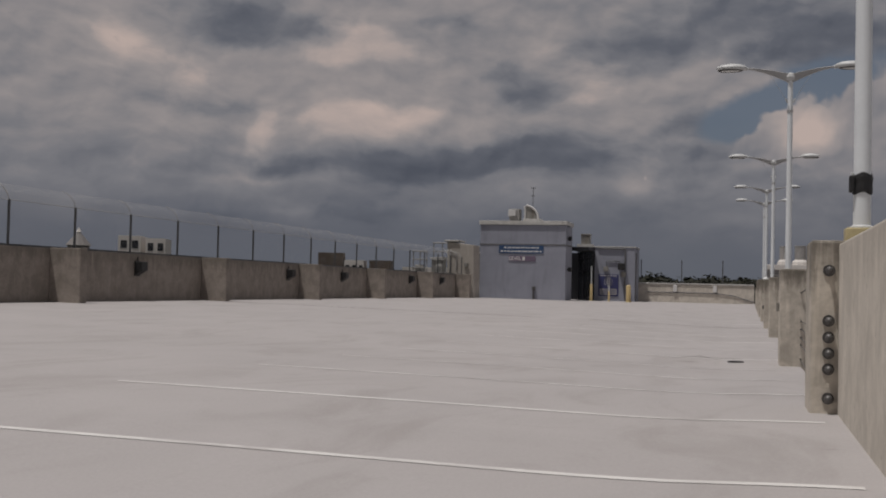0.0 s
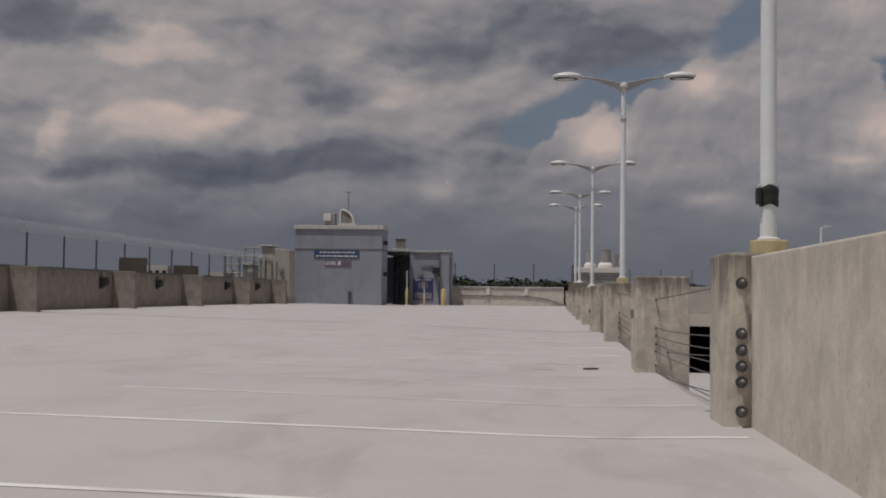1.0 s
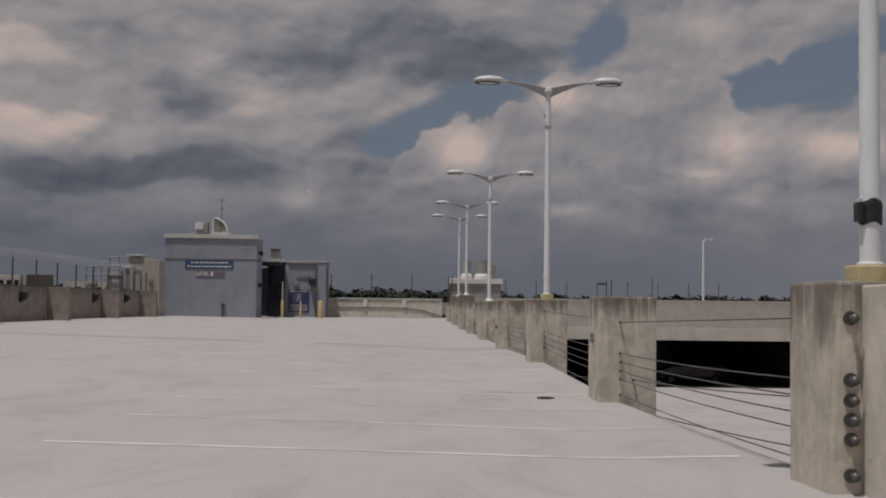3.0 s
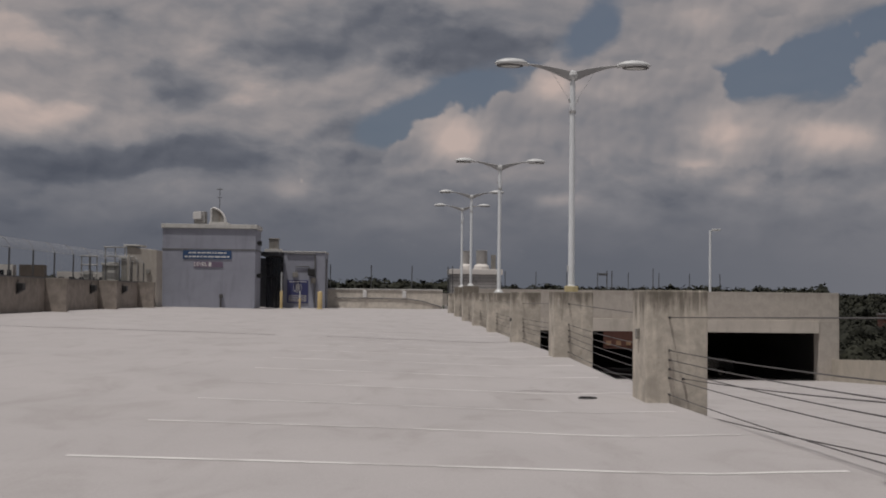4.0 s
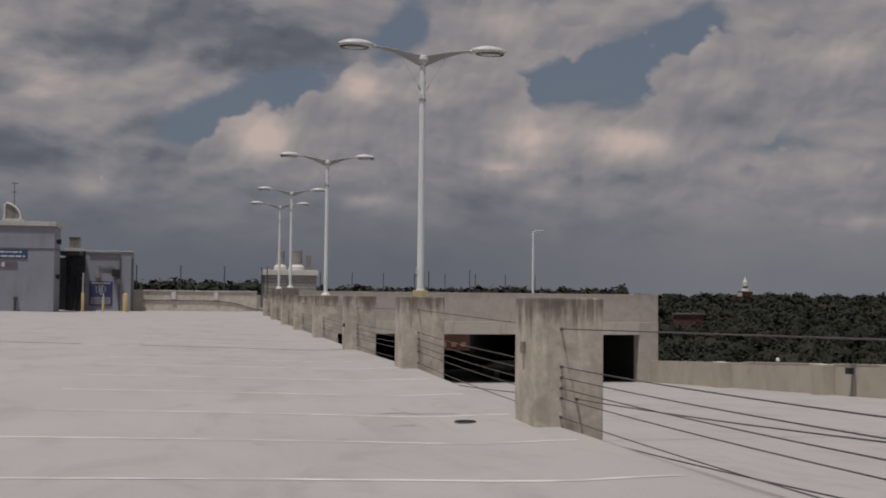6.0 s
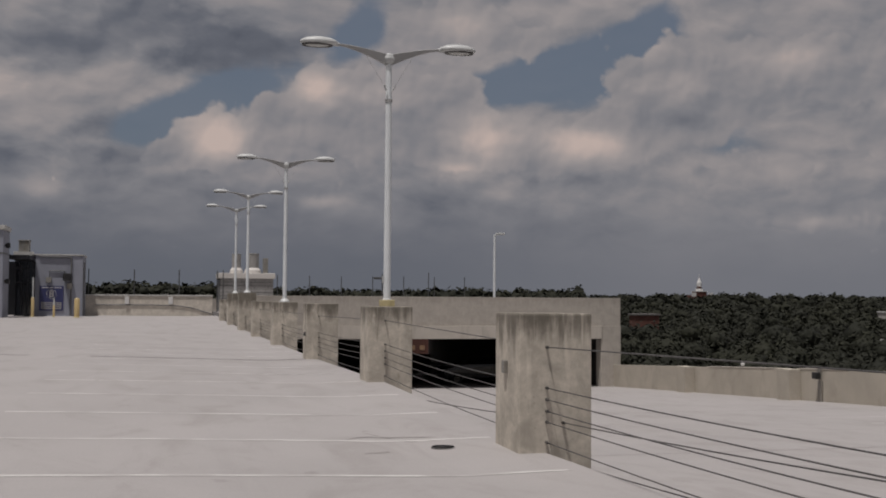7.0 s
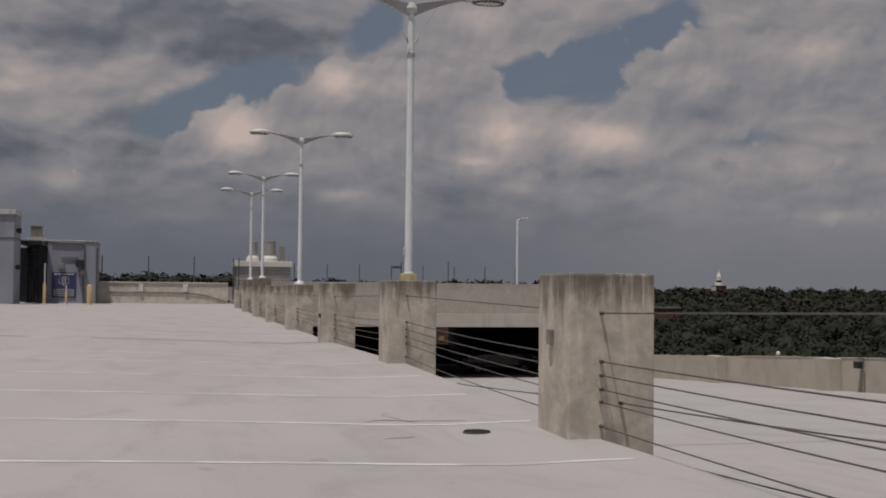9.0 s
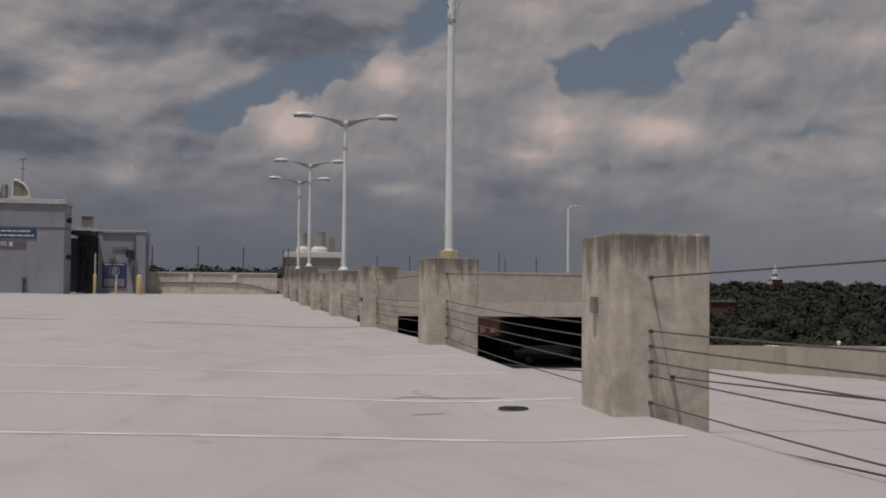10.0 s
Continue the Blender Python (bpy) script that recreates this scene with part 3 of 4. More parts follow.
part("shaft", box((-0.55, -0.25, -3.2), (0.55, 0.5, 0.2), 0.015), SPANDREL, e)
# ramp's outer wall
bm = sheet(np.linspace(21.6, 21.85, 2), np.linspace(-16, FACE - 0.02, 40), lambda x, y: ramp_z(y) + 1.15, 1.6)
tagged(part("wall_ramp", bm, RAMPWALL), "sunlit concrete parapet along the ramp", "wall", kind="structure")
for y in (1.5, 10.3, 19.1, 27.9, 36.7, 45.5, 54.3):
    e = thing("wall_pier", (21.6, y, ramp_z(y)), "concrete pier on the ramp's parapet", "pier", "piers along the ramp parapet")
    part("shaft", box((-0.5, -0.45, -0.1), (-0.002, 0.45, 1.165), 0.015), RAMPWALL, e)
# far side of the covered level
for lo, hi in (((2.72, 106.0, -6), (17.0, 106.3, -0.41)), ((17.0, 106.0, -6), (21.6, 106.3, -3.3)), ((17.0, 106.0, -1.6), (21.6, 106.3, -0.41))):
    tagged(part("wall_below", box(lo, hi), INNER_SHADE), "wall with an opening at the end of the covered ramp, coloured as deep shade", "wall", kind="structure")
tagged(part("wall_inner", box((1.0, 1.5, -6), (1.3, 106.5, -0.45)), INNER_SHADE), "wall under the deck edge, coloured as deep shade", "wall", kind="structure")
tagged(part("wall_outer", box((21.6, FACE + 0.72, -5.5), (21.85, 106.5, -0.41)), INNER_SHADE), "outer wall of the covered ramp, coloured as deep shade", "wall", kind="structure")

# stall lines
for y in STALLS:
    bm = bmesh.new()
    xs = np.concatenate(([-3.55], np.linspace(-3.4, EDGE, 26)[:-2], [1.97]))
    up = [bm.verts.new((x, y - 0.043, deck_z(x, y - 0.043) + 0.003)) for x in xs]
    dn = [bm.verts.new((x, y + 0.043, deck_z(x, y + 0.043) + 0.003)) for x in xs]
    for i in range(len(xs) - 1):
        bm.faces.new((up[i], up[i + 1], dn[i + 1], dn[i]))
    tagged(part("trim_stall_line", bm, LINE), "worn white painted stall line on the deck", "road marking", "stall lines", "structure")


# ---- lamps ----
def lamp_post(x, y, z, tape=False):
    if y > 40:
        e = thing("street_lamp", (x, y, z), "white twin-headed lamp post with a flared foot", "street lamp", "lamp posts along the deck edge")
        part("foot", revolve([(0.17, -0.01), (0.165, 0.03), (0.08, 0.12)], 16), WHITE, e)
    else:
        e = thing("street_lamp", (x, y, z), "white twin-headed lamp post on a yellowed concrete block", "street lamp", "lamp posts along the deck edge")
        part("plinth", box((-0.125, -0.125, -0.01), (0.125, 0.125, 0.115), 0.012), CAP, e, "yellow-painted concrete block")
    smooth(part("pole", tube((0, 0, 0.11), (0, 0, 4.5), 0.067, 0.055, 20), POLE, e))
    part("base_plate", revolve([(0.09, 0.11), (0.09, 0.125), (0.07, 0.14)], 12), WHITE, e)
    part("sleeve", revolve([(0.06, 3.72), (0.07, 3.725), (0.07, 3.775), (0.06, 3.78)], 16), GREYHEAD, e)
    part("hub", revolve([(0.05, 4.42), (0.095, 4.45), (0.115, 4.52), (0.095, 4.59), (0.04, 4.62)], 14), WHITE, e)
    for s in (-1, 1):
        tubed_ = bmesh.new()
        # flat tapering wing from the hub out to the head
        n = 10
        rings = []
        for i in range(n + 1):
            f = i / n
            px = s * (0.03 + 0.96 * f)
            top_z = 4.60 + 0.16 * math.sin(f * 1.35)
            depth = 0.17 * (1 - f) ** 1.6 + 0.035
            w = 0.075 - 0.035 * f
            rings.append([tubed_.verts.new((px, sy * w, top_z - dz)) for sy, dz in ((-1, 0.012), (-0.5, 0), (0.5, 0), (1, 0.012), (0.6, depth), (-0.6, depth))])
        for a, b in zip(rings, rings[1:]):
            for i in range(6):
                tubed_.faces.new((a[i], a[(i + 1) % 6], b[(i + 1) % 6], b[i]))
        tubed_.faces.new(rings[0][::-1]), tubed_.faces.new(rings[-1])
        bmesh.ops.recalc_face_normals(tubed_, faces=tubed_.faces)
        part("arm", tubed_, GREYHEAD, e)
        head = revolve([(0.02, -0.055), (0.30, -0.05), (0.345, -0.02), (0.35, 0.0), (0.32, 0.035), (0.22, 0.075), (0.1, 0.095), (0.01, 0.1)], 24)
        for v in head.verts:
            v.co = Vector((s * (1.29 + v.co.x), v.co.y * 0.52, 4.76 + v.co.z))
        bmesh.ops.recalc_face_normals(head, faces=head.faces)
        h = smooth(part("lamp_head", head, WHITE, e))
        lens = revolve([(0.02, -0.085), (0.18, -0.08), (0.235, -0.06), (0.24, -0.045)], 20)
        for v in lens.verts:
            v.co = Vector((s * (1.32 + v.co.x), v.co.y * 0.55, 4.765 + v.co.z))
        bmesh.ops.recalc_face_normals(lens, faces=lens.faces)
        part("lens", lens, LENS, h, "frosted lamp lens")
        ring = sweep([(s * 1.32 + 0.262 * math.cos(a), 0.145 * math.sin(a), 4.704) for a in np.linspace(0, 2 * math.pi, 29)], 0.02, 6)
        smooth(part("gasket", ring, BOLT, h, "dark gasket round the lens"))
        part("knuckle", tube((s * 0.93, 0, 4.73), (s * 1.02, 0, 4.745), 0.042, n=10), WHITE, e)
        # small clip and loose wire under the arm
        part("clip", tube((s * 0.06, -0.07, 3.93), (s * 0.10, -0.09, 4.02), 0.018, n=8), WHITE, e)
        part("wire", tube((s * 0.09, -0.08, 4.0), (s * 0.47, -0.04, 4.62), 0.0035, n=6), GREYHEAD, e)
    part("hand_hole", box((-0.085, -0.03, 0.42), (-0.06, 0.03, 0.55), 0.008), WHITE, e)
    return e


lamp = lamp_post(2.30, 26.84, 1.44)
copy_thing(lamp, pose(2.29, 9.33, 1.475))
lamp = lamp_post(2.30, 44.47, 1.44)
for y in (61.2, 70.0):
    copy_thing(lamp, pose(2.30, y, 1.80))
e = thing("tape_wrap", (2.29, 9.33, 0), "black tape wound in loose folds round a lamp pole", "tape")
bm = revolve([(0.066, 1.86), (0.075, 1.862), (0.078, 1.9), (0.075, 1.94), (0.08, 1.98), (0.074, 2.012), (0.066, 2.014)], 20)
for v in bm.verts:
    v.co.z += 0.012 * math.sin(3 * math.atan2(v.co.y, v.co.x))
    v.co.xy *= 1 + 0.03 * noise.noise(v.co * 30)
part("wrap", bm, TAPE, e)
part("loose_end", box((-0.10, -0.06, 1.87), (-0.06, 0.03, 2.0), 0.012), TAPE, e)

# single lamp on the upper deck
e = thing("street_lamp", (15.75, FACE + 2.4, 0.41), "slim grey single-headed lamp post on the upper deck", "street lamp")
smooth(part("pole", tube((0, 0, 0), (0, 0, 4.65), 0.075, 0.055, 12), POLE, e))
part("arm", tube((0, 0, 4.6), (0.25, 0, 4.68), 0.035, n=8), WHITE, e)
part("lamp_head", box((0.1, -0.13, 4.62), (0.55, 0.13, 4.74), 0.03), WHITE, e)

# ---- tower and lobby ----
tower = thing("stair_tower", (-13.77, 78.86, 0.2), "blue-grey rendered stair tower with a pale roof edge", "building")
part("wall", box((-3.04, 0, 0), (3.02, 2.9, 5.28), 0.02), RENDERED, tower)
part("band", box((-3.065, -0.02, 3.86), (3.045, 2.92, 3.95)), BAND, tower, "dark string course")
part("roof_edge", box((-3.12, -0.09, 5.29), (3.1, 3.0, 5.57), 0.015), TRIM, tower)
lobby = thing("lift_lobby", (-9.2, 84.0, 0.2), "blue-grey lobby with a dark glazed entrance", "building")
part("wall", box((-0.34, 1.0, 0), (2.62, 4.3, 4.0), 0.02), RENDERED, lobby)
part("roof_edge", box((-1.53, 0.95, 4.01), (2.66, 4.35, 4.09), 0.01), TRIM, lobby)
part("canopy", box((-1.62, -2.1, 3.66), (-0.36, 4.0, 3.92), 0.02), FRAME, lobby, "dark entrance canopy")
part("back_wall", box((-4.5, 3.6, 0), (-0.36, 4.0, 3.65)), FRAME, lobby)
part("glazing", box((-1.5, 0.3, 0.05), (-0.36, 0.36, 3.6)), GLASS, lobby, "dark glass")
for fx in (-1.5, -1.13, -0.76, -0.42):
    part("mullion", box((fx, 0.22, 0.0), (fx + 0.06, 0.4, 3.61)), FRAME, lobby)
for fz in (0.03, 2.2, 3.1):
    part("transom", box((-1.44, 0.235, fz), (-0.42, 0.39, fz + 0.07)), FRAME, lobby)

# tower roof and fittings
unit = thing("roof_fan", (-14.45, 79.3, 5.78), "grey boxed roof fan beside a curved louvred hood", "roof fan")
part("cabinet", box((-0.42, 0.0, 0.05), (0.3, 0.9, 0.85), 0.03), LOUVRE, unit)
part("hood", box((-0.46, -0.22, 0.33), (0.08, 0.0, 0.78), 0.03), PALE, unit, "pale intake hood")
part("foot", box((-0.36, 0.05, -0.01), (0.26, 0.85, 0.06)), BAND, unit)
hood = thing("roof_hood", (-13.78, 79.35, 5.78), "quarter-round louvred roof hood with a pale frame", "roof vent")
part("curb", box((-0.1, -0.1, -0.01), (1.12, 1.0, 0.16), 0.02), TRIM, hood)
bm = bmesh.new()
n = 12
arc = [(0.0 + 0.95 * math.sin(a), 0.16 + 0.95 * math.cos(a)) for a in np.linspace(0, math.pi / 2, n)]
for y0, y1, r in ((0.06, 0.84, 0.97),):
    pts = [(0, 0.16)] + [(x * r, 0.16 + (z - 0.16) * r) for x, z in arc]
    f = [bm.verts.new((x, y0, z)) for x, z in pts]
    g = [bm.verts.new((x, y1, z)) for x, z in pts]
    bm.faces.new(f), bm.faces.new(g[::-1])
    for i in range(len(pts)):
        j = (i + 1) % len(pts)
        bm.faces.new((f[j], f[i], g[i], g[j]))
bmesh.ops.recalc_face_normals(bm, faces=bm.faces)
part("shell", bm, VENT, hood)
part("frame", sweep([(0.02, 0.04, 0.16), (0.02, 0.04, 1.05)] + [(x, 0.04, z) for x, z in arc[1:]], 0.065), PALE, hood, "pale curved frame")
mast = thing("aerial_mast", (-13.35, 80.2, 5.78), "thin dark aerial mast with short cross arms", "aerial")
part("pole", tube((0, 0, -0.01), (0, 0, 2.45), 0.02, n=8), POST, mast)
for z, w in ((1.85, 0.14), (2.4, 0.2)):
    part("cross_arm", tube((-w, 0, z), (w, 0, z), 0.022, n=6), POST, mast)
vent = thing("roof_vent", (-10.25, 85.3, 4.29), "weathered square roof vent on a pale curb", "roof vent")
part("curb", box((-0.62, -0.4, -0.1), (0.55, 0.5, 0.14), 0.01), TRIM, vent)
bm = box((-0.33, -0.28, 0.14), (0.33, 0.38, 0.82), 0.03)
part("cabinet", bm, VENT, vent)
part("lid", box((-0.37, -0.32, 0.82), (0.37, 0.42, 0.9), 0.02), VENT, vent)

sign = thing("wall_sign", (-13.88, 78.855, 3.78), "blue notice with two rows of white lettering on the tower", "sign")
part("panel", box((-1.58, -0.03, -0.29), (1.58, 0, 0.27), 0.008), BLUE, sign)
bm = bars(-1.2, 1.25, 0.02, 0.2, 1, 3, fill=0.5)
bmesh.ops.translate(bm, verts=bm.verts, vec=(0, -0.031, 0))
part("writing", bm, PALE, sign, "white lettering")
bm = bars(-1.45, 1.45, -0.24, -0.05, 1, 4, fill=0.5)
bmesh.ops.translate(bm, verts=bm.verts, vec=(0, -0.031, 0))
part("writing", bm, PALE, sign, "white lettering")
sign = thing("level_sign", (-13.8, 78.855, 3.13), "narrow level sign, pale lettering on a mauve panel", "sign")
part("panel", box((-0.95, -0.03, -0.19), (0.95, 0, 0.18), 0.008), MAUVE, sign)
letters("LEVEL", 0.33, PALE, sign, (-0.5, -0.034, 0.0))
part("number_patch", box((0.03, -0.036, -0.13), (0.2, -0.031, 0.14)), PALE, sign)
bm = bars(0.3, 0.88, -0.13, 0.12, 2, 9, fill=0.6)
bmesh.ops.translate(bm, verts=bm.verts, vec=(0, -0.031, 0))
part("writing", bm, MAUVE, sign)

stand = thing("standpipe", (-12.95, 78.80, 0.34), "small dark standpipe against the tower wall", "standpipe")
part("pipe", tube((0, 0, -0.02), (0, 0, 0.75), 0.05, n=10), BOLT, stand)
part("valve", box((-0.08, -0.12, 0.62), (0.14, 0.05, 0.86), 0.03), BOLT, stand)
for z in (2.45, 4.6):
    w = thing("wall_lamp", (-10.74, 79.6, z), "small black wall lamp on the tower's corner", "wall lamp")
    part("bracket", box((-0.005, -0.06, -0.05), (0.1, 0.06, 0.05)), BLACK, w)
    part("housing", box((0.06, -0.14, -0.16), (0.3, 0.14, 0.14), 0.03), BLACK, w)

sign = thing("level_sign", (-8.5, 84.995, 1.42), "navy level sign with a white 8 in a ring", "sign")
part("panel", box((-0.74, -0.04, -0.78), (0.74, 0, 0.82), 0.015), NAVY, sign)
part("ring", sweep([(0.30 * math.cos(a), -0.046, 0.28 + 0.30 * math.sin(a)) for a in np.linspace(0, 2 * math.pi, 25)], 0.012, 5), PALE, sign, "white ring")
letters("8", 0.62, PALE, sign, (0, -0.045, 0.28))
part("notice", box((-0.62, -0.047, -0.68), (0.62, -0.041, -0.24)), LOUVRE, sign, "pale notice strip")
bm = bars(-0.6, 0.6, 0.64, 0.78, 1, 12, fill=0.5)
bmesh.ops.translate(bm, verts=bm.verts, vec=(0, -0.041, 0))
part("writing", bm, PALE, sign)
bm = bars(-0.55, 0.55, -0.64, -0.28, 3, 13, fill=0.5)
bmesh.ops.translate(bm, verts=bm.verts, vec=(0, -0.048, 0))
part("writing", bm, NAVY, sign)
lampw = thing("wall_lamp", (-7.9, 84.995, 3.1), "two black floodlights on bent conduit above the level sign", "wall lamp")
part("conduit", sweep([(-0.75, -0.05, -0.4), (-0.75, -0.05, 0.12), (0.15, -0.05, 0.12), (0.3, -0.12, -0.1)], 0.035), POST, lampw)
part("floodlight", box((-0.95, -0.25, -0.65), (-0.6, 0.0, -0.3), 0.03), VENT, lampw)
part("floodlight", box((0.12, -0.5, -0.52), (0.62, -0.05, -0.05), 0.04), BLACK, lampw)
part("box", box((0.35, -0.16, -1.05), (0.68, -0.002, -0.68), 0.02), VENT, lampw)
pipe = thing("downpipe", (-7.3, 84.95, 0.3), "grey downpipe running down the lobby wall", "pipe")
part("pipe", tube((0, 0, 0), (0, 0, 3.8), 0.05, n=8), BAND, pipe)
part("pipe", tube((0, 0, 3.8), (-2.0, 0, 3.84), 0.05, n=8), BAND, pipe)
pipe = thing("downpipe", (-6.5, 84.9, 0.3), "thin dark conduit at the lobby's corner", "pipe")
part("pipe", tube((0, 0, 0), (0, 0, 3.5), 0.045, n=8), POST, pipe)


def bollard(x, y, r, material, h=1.22):
    e = thing("bollard", (x, y, deck_z(x, y)), "yellow painted steel bollard before the lobby" if r > 0.07 else "thin pale bollard with a yellow sleeve", "bollard", "bollards before the lobby")
    smooth(part("post", revolve([(r, -0.02), (r, h - r * 0.5), (r * 0.8, h - r * 0.2), (r * 0.3, h)], 14), material, e))
    part("collar", revolve([(r * 1.25, -0.01), (r * 1.25, 0.04), (r * 1.02, 0.06)], 14), CAP, e)
    return e


bollard(-9.29, 81.5, 0.095, YELLOW)
bollard(-8.04, 81.5, 0.068, YELLOW, 0.75)
bollard(-6.68, 81.5, 0.165, YELLOW)
for x, z0, z1 in ((-9.29, 1.2, 2.45), (-8.04, 0.74, 1.15)):
    p = thing("marker_post", (x, 81.5, deck_z(x, 81.5) + z0), "slim pale marker rod on top of a bollard", "marker post", "marker rods")
    part("rod", tube((0, 0, -0.02), (0, 0, z1 - z0), 0.045, n=8), WHITE, p)

# pier beside the tower
pier = thing("gate_pier", (-16.95, 74.7, 0.3), "tall tapering concrete pier with conduit beside the tower", "pier")
bm = box((-1.05, 0, -0.05), (0.72, 1.7, 3.75), 0.03)
for v in bm.verts:
    if v.co.z > 1:
        v.co.x = v.co.x * (0.93 if v.co.x > 0 else 1.12)
        v.co.z += -0.2 * (v.co.x + 0.2) if v.co.x > 0 else 0.03
part("shaft", bm, SPANDREL, pier)
part("cap", box((-1.35, -0.1, 3.79), (-0.35, 1.8, 3.9), 0.02), TRIM, pier)
part("conduit", sweep([(-0.95, -0.06, 0.4), (-0.95, -0.06, 3.2), (-0.5, -0.06, 3.0), (-0.5, -0.06, 1.9)], 0.04, 6), LOUVRE, pier)
part("junction_box", box((0.05, -0.16, 2.1), (0.3, 0.0, 2.4), 0.02), VENT, pier)

# end wall fittings
for x in (-3.85, -0.95):
    w = thing("wall_lamp", (x, END - 0.002, 1.36), "small white bulkhead lamp on the end parapet", "wall lamp", "bulkhead lamps")
    part("housing", box((-0.15, -0.12, -0.3), (0.15, 0.0, 0.22), 0.04), PALE, w)
cable = thing("conduit", (0, END - 0.03, 0), "dark conduit sagging along the end parapet", "conduit")
pts = [(-5.9, 1.02), (-2.0, 1.02), (-0.6, 0.98), (0.4, 0.85), (1.2, 0.6), (1.85, 0.42)]
part("pipe", sweep([(x, 0, z) for x, z in pts], 0.03, 6), BAND, cable)


def fence_run(name, x0, y0, z0, x1, y1, count, h, label):
    f = thing(name, (0, 0, 0), label, "fence")
    for i in range(count):
        t = i / (count - 1)
        x, y = x0 + (x1 - x0) * t, y0 + (y1 - y0) * t
        part("post", tube((x, y, z0 - 0.3), (x, y, z0 + h), 0.036, n=8), POST, f)
    return f


f = fence_run("fence", LEFT - 0.30, -13.75, 1.84, LEFT - 0.30, 73.5, 30, 1.2, "tall wire mesh fence with an outward-leaning top on the parapet")
for i in range(30):
    y = -13.75 + 87.25 * i / 29
    part("outrigger", sweep([(LEFT - 0.30, y, 3.0), (LEFT - 0.36, y, 3.2), (LEFT - 0.5, y, 3.38), (LEFT - 0.75, y, 3.5)], 0.011, 6), LOUVRE, f)
part("top_rail", tube((LEFT - 0.30, -13.7, 3.03), (LEFT - 0.30, 73.5, 3.03), 0.008, n=6), LOUVRE, f)
part("base_rail", box((LEFT - 0.32, -13.7, 1.845), (LEFT - 0.1, 74.5, 1.9)), POST, f)
for i, (a, b) in enumerate((((LEFT - 0.30, 1.9), (LEFT - 0.30, 3.02)), ((LEFT - 0.30, 3.04), (LEFT - 0.42, 3.25)), ((LEFT - 0.42, 3.25), (LEFT - 0.75, 3.48)))):
    bm = bmesh.new()
    q = [bm.verts.new((x, y, z)) for (x, z), y in ((a, -13.7), (a, 73.5), (b, 73.5), (b, -13.7))]
    bm.faces.new(q)
    part("mesh_panel", bm, MESH if i == 0 else MESH_DENSE, f, "fine woven wire mesh")
f = fence_run("fence", -6.4, END + 0.15, 1.7, 2.6, END + 0.15, 4, 1.75, "bare fence posts on the end parapet")
f = fence_run("fence", 8.1, 105.9, 1.5, 27.5, 105.9, 8, 2.0, "bare fence posts beyond the upper deck")
part("base_rail", box((2.4, 105.95, 1.44), (28, 106.05, 1.5)), POST, f)
tagged(part("wall_far", box((2.3, 105.75, 0.4), (28, 106.0, 1.45)), SPANDREL), "concrete parapet at the upper deck's far side", "wall", kind="structure")
m = thing("mast", (17.2, 105.6, 0.38), "twin dark posts with a small floodlight frame", "mast")
for x in (0, 0.45):
    part("post", tube((x, 0, 0), (x, 0, 3.3), 0.05, n=6), POST, m)
part("floodlight", box((-0.75, -0.1, 2.85), (0.05, 0.1, 3.05), 0.03), POST, m)
m = thing("mast", (17.95 * 1.19, 105.6, 0.38), "single dark post with a bushy top", "mast")
part("post", tube((0, 0, 0), (0, 0, 3.5), 0.04, n=6), POST, m)

# floodlights on the side wall
for y in (22.4, 31.3, 43.2, 49.6, 60.5, 67.0):
    w = thing("wall_lamp", (LEFT, y, 1.42), "black floodlight box fixed to the parapet wall", "wall lamp", "floodlights on the parapet wall")
    part("back_plate", box((0.002, -0.16, -0.25), (0.04, 0.16, 0.2), 0.01), BLACK, w)
    bm = box((0.04, -0.19, -0.19), (0.27, 0.19, 0.19), 0.03)
    for v in bm.verts:
        if v.co.x > 0.2 and v.co.z < 0:
            v.co.z += 0.1
    part("housing", bm, BLACK, w)
    part("conduit", tube((0.02, 0.0, 0.2), (0.02, 0.0, 0.32), 0.015, n=6), BLACK, w)

# deck joint, drain and cracks
bm = bmesh.new()
xs = np.linspace(LEFT + 0.02, 1.9, 40)
va = [bm.verts.new((x, 35.34, deck_z(x, 35.34) + 0.004)) for x in xs]
vb = [bm.verts.new((x, 35.46, deck_z(x, 35.46) + 0.004)) for x in xs]
for i in range(len(xs) - 1):
    if not 25 <= i <= 27:
        bm.faces.new((va[i], va[i + 1], vb[i + 1], vb[i]))
tagged(part("trim_joint", bm, RUBBER), "black rubber movement joint across the deck", "joint", kind="structure")
dx, dy = 1.27, 18.33
dr = thing("floor_drain", (dx, dy, deck_z(dx, dy)), "round dark iron floor drain in the deck", "drain")
part("rim", revolve([(0.13, -0.02), (0.13, 0.006), (0.118, 0.01)], 24), BOLT, dr)
bm = bmesh.new()
for i in range(-3, 4):
    w = math.sqrt(max(0.0, 0.118 ** 2 - (i * 0.034) ** 2))
    boxed(bm, (-w, i * 0.034 - 0.009, 0.012), (w, i * 0.034 + 0.009, 0.018))
part("grate", bm, BLACK, dr, "slotted iron grate")
rnd = random.Random(5)


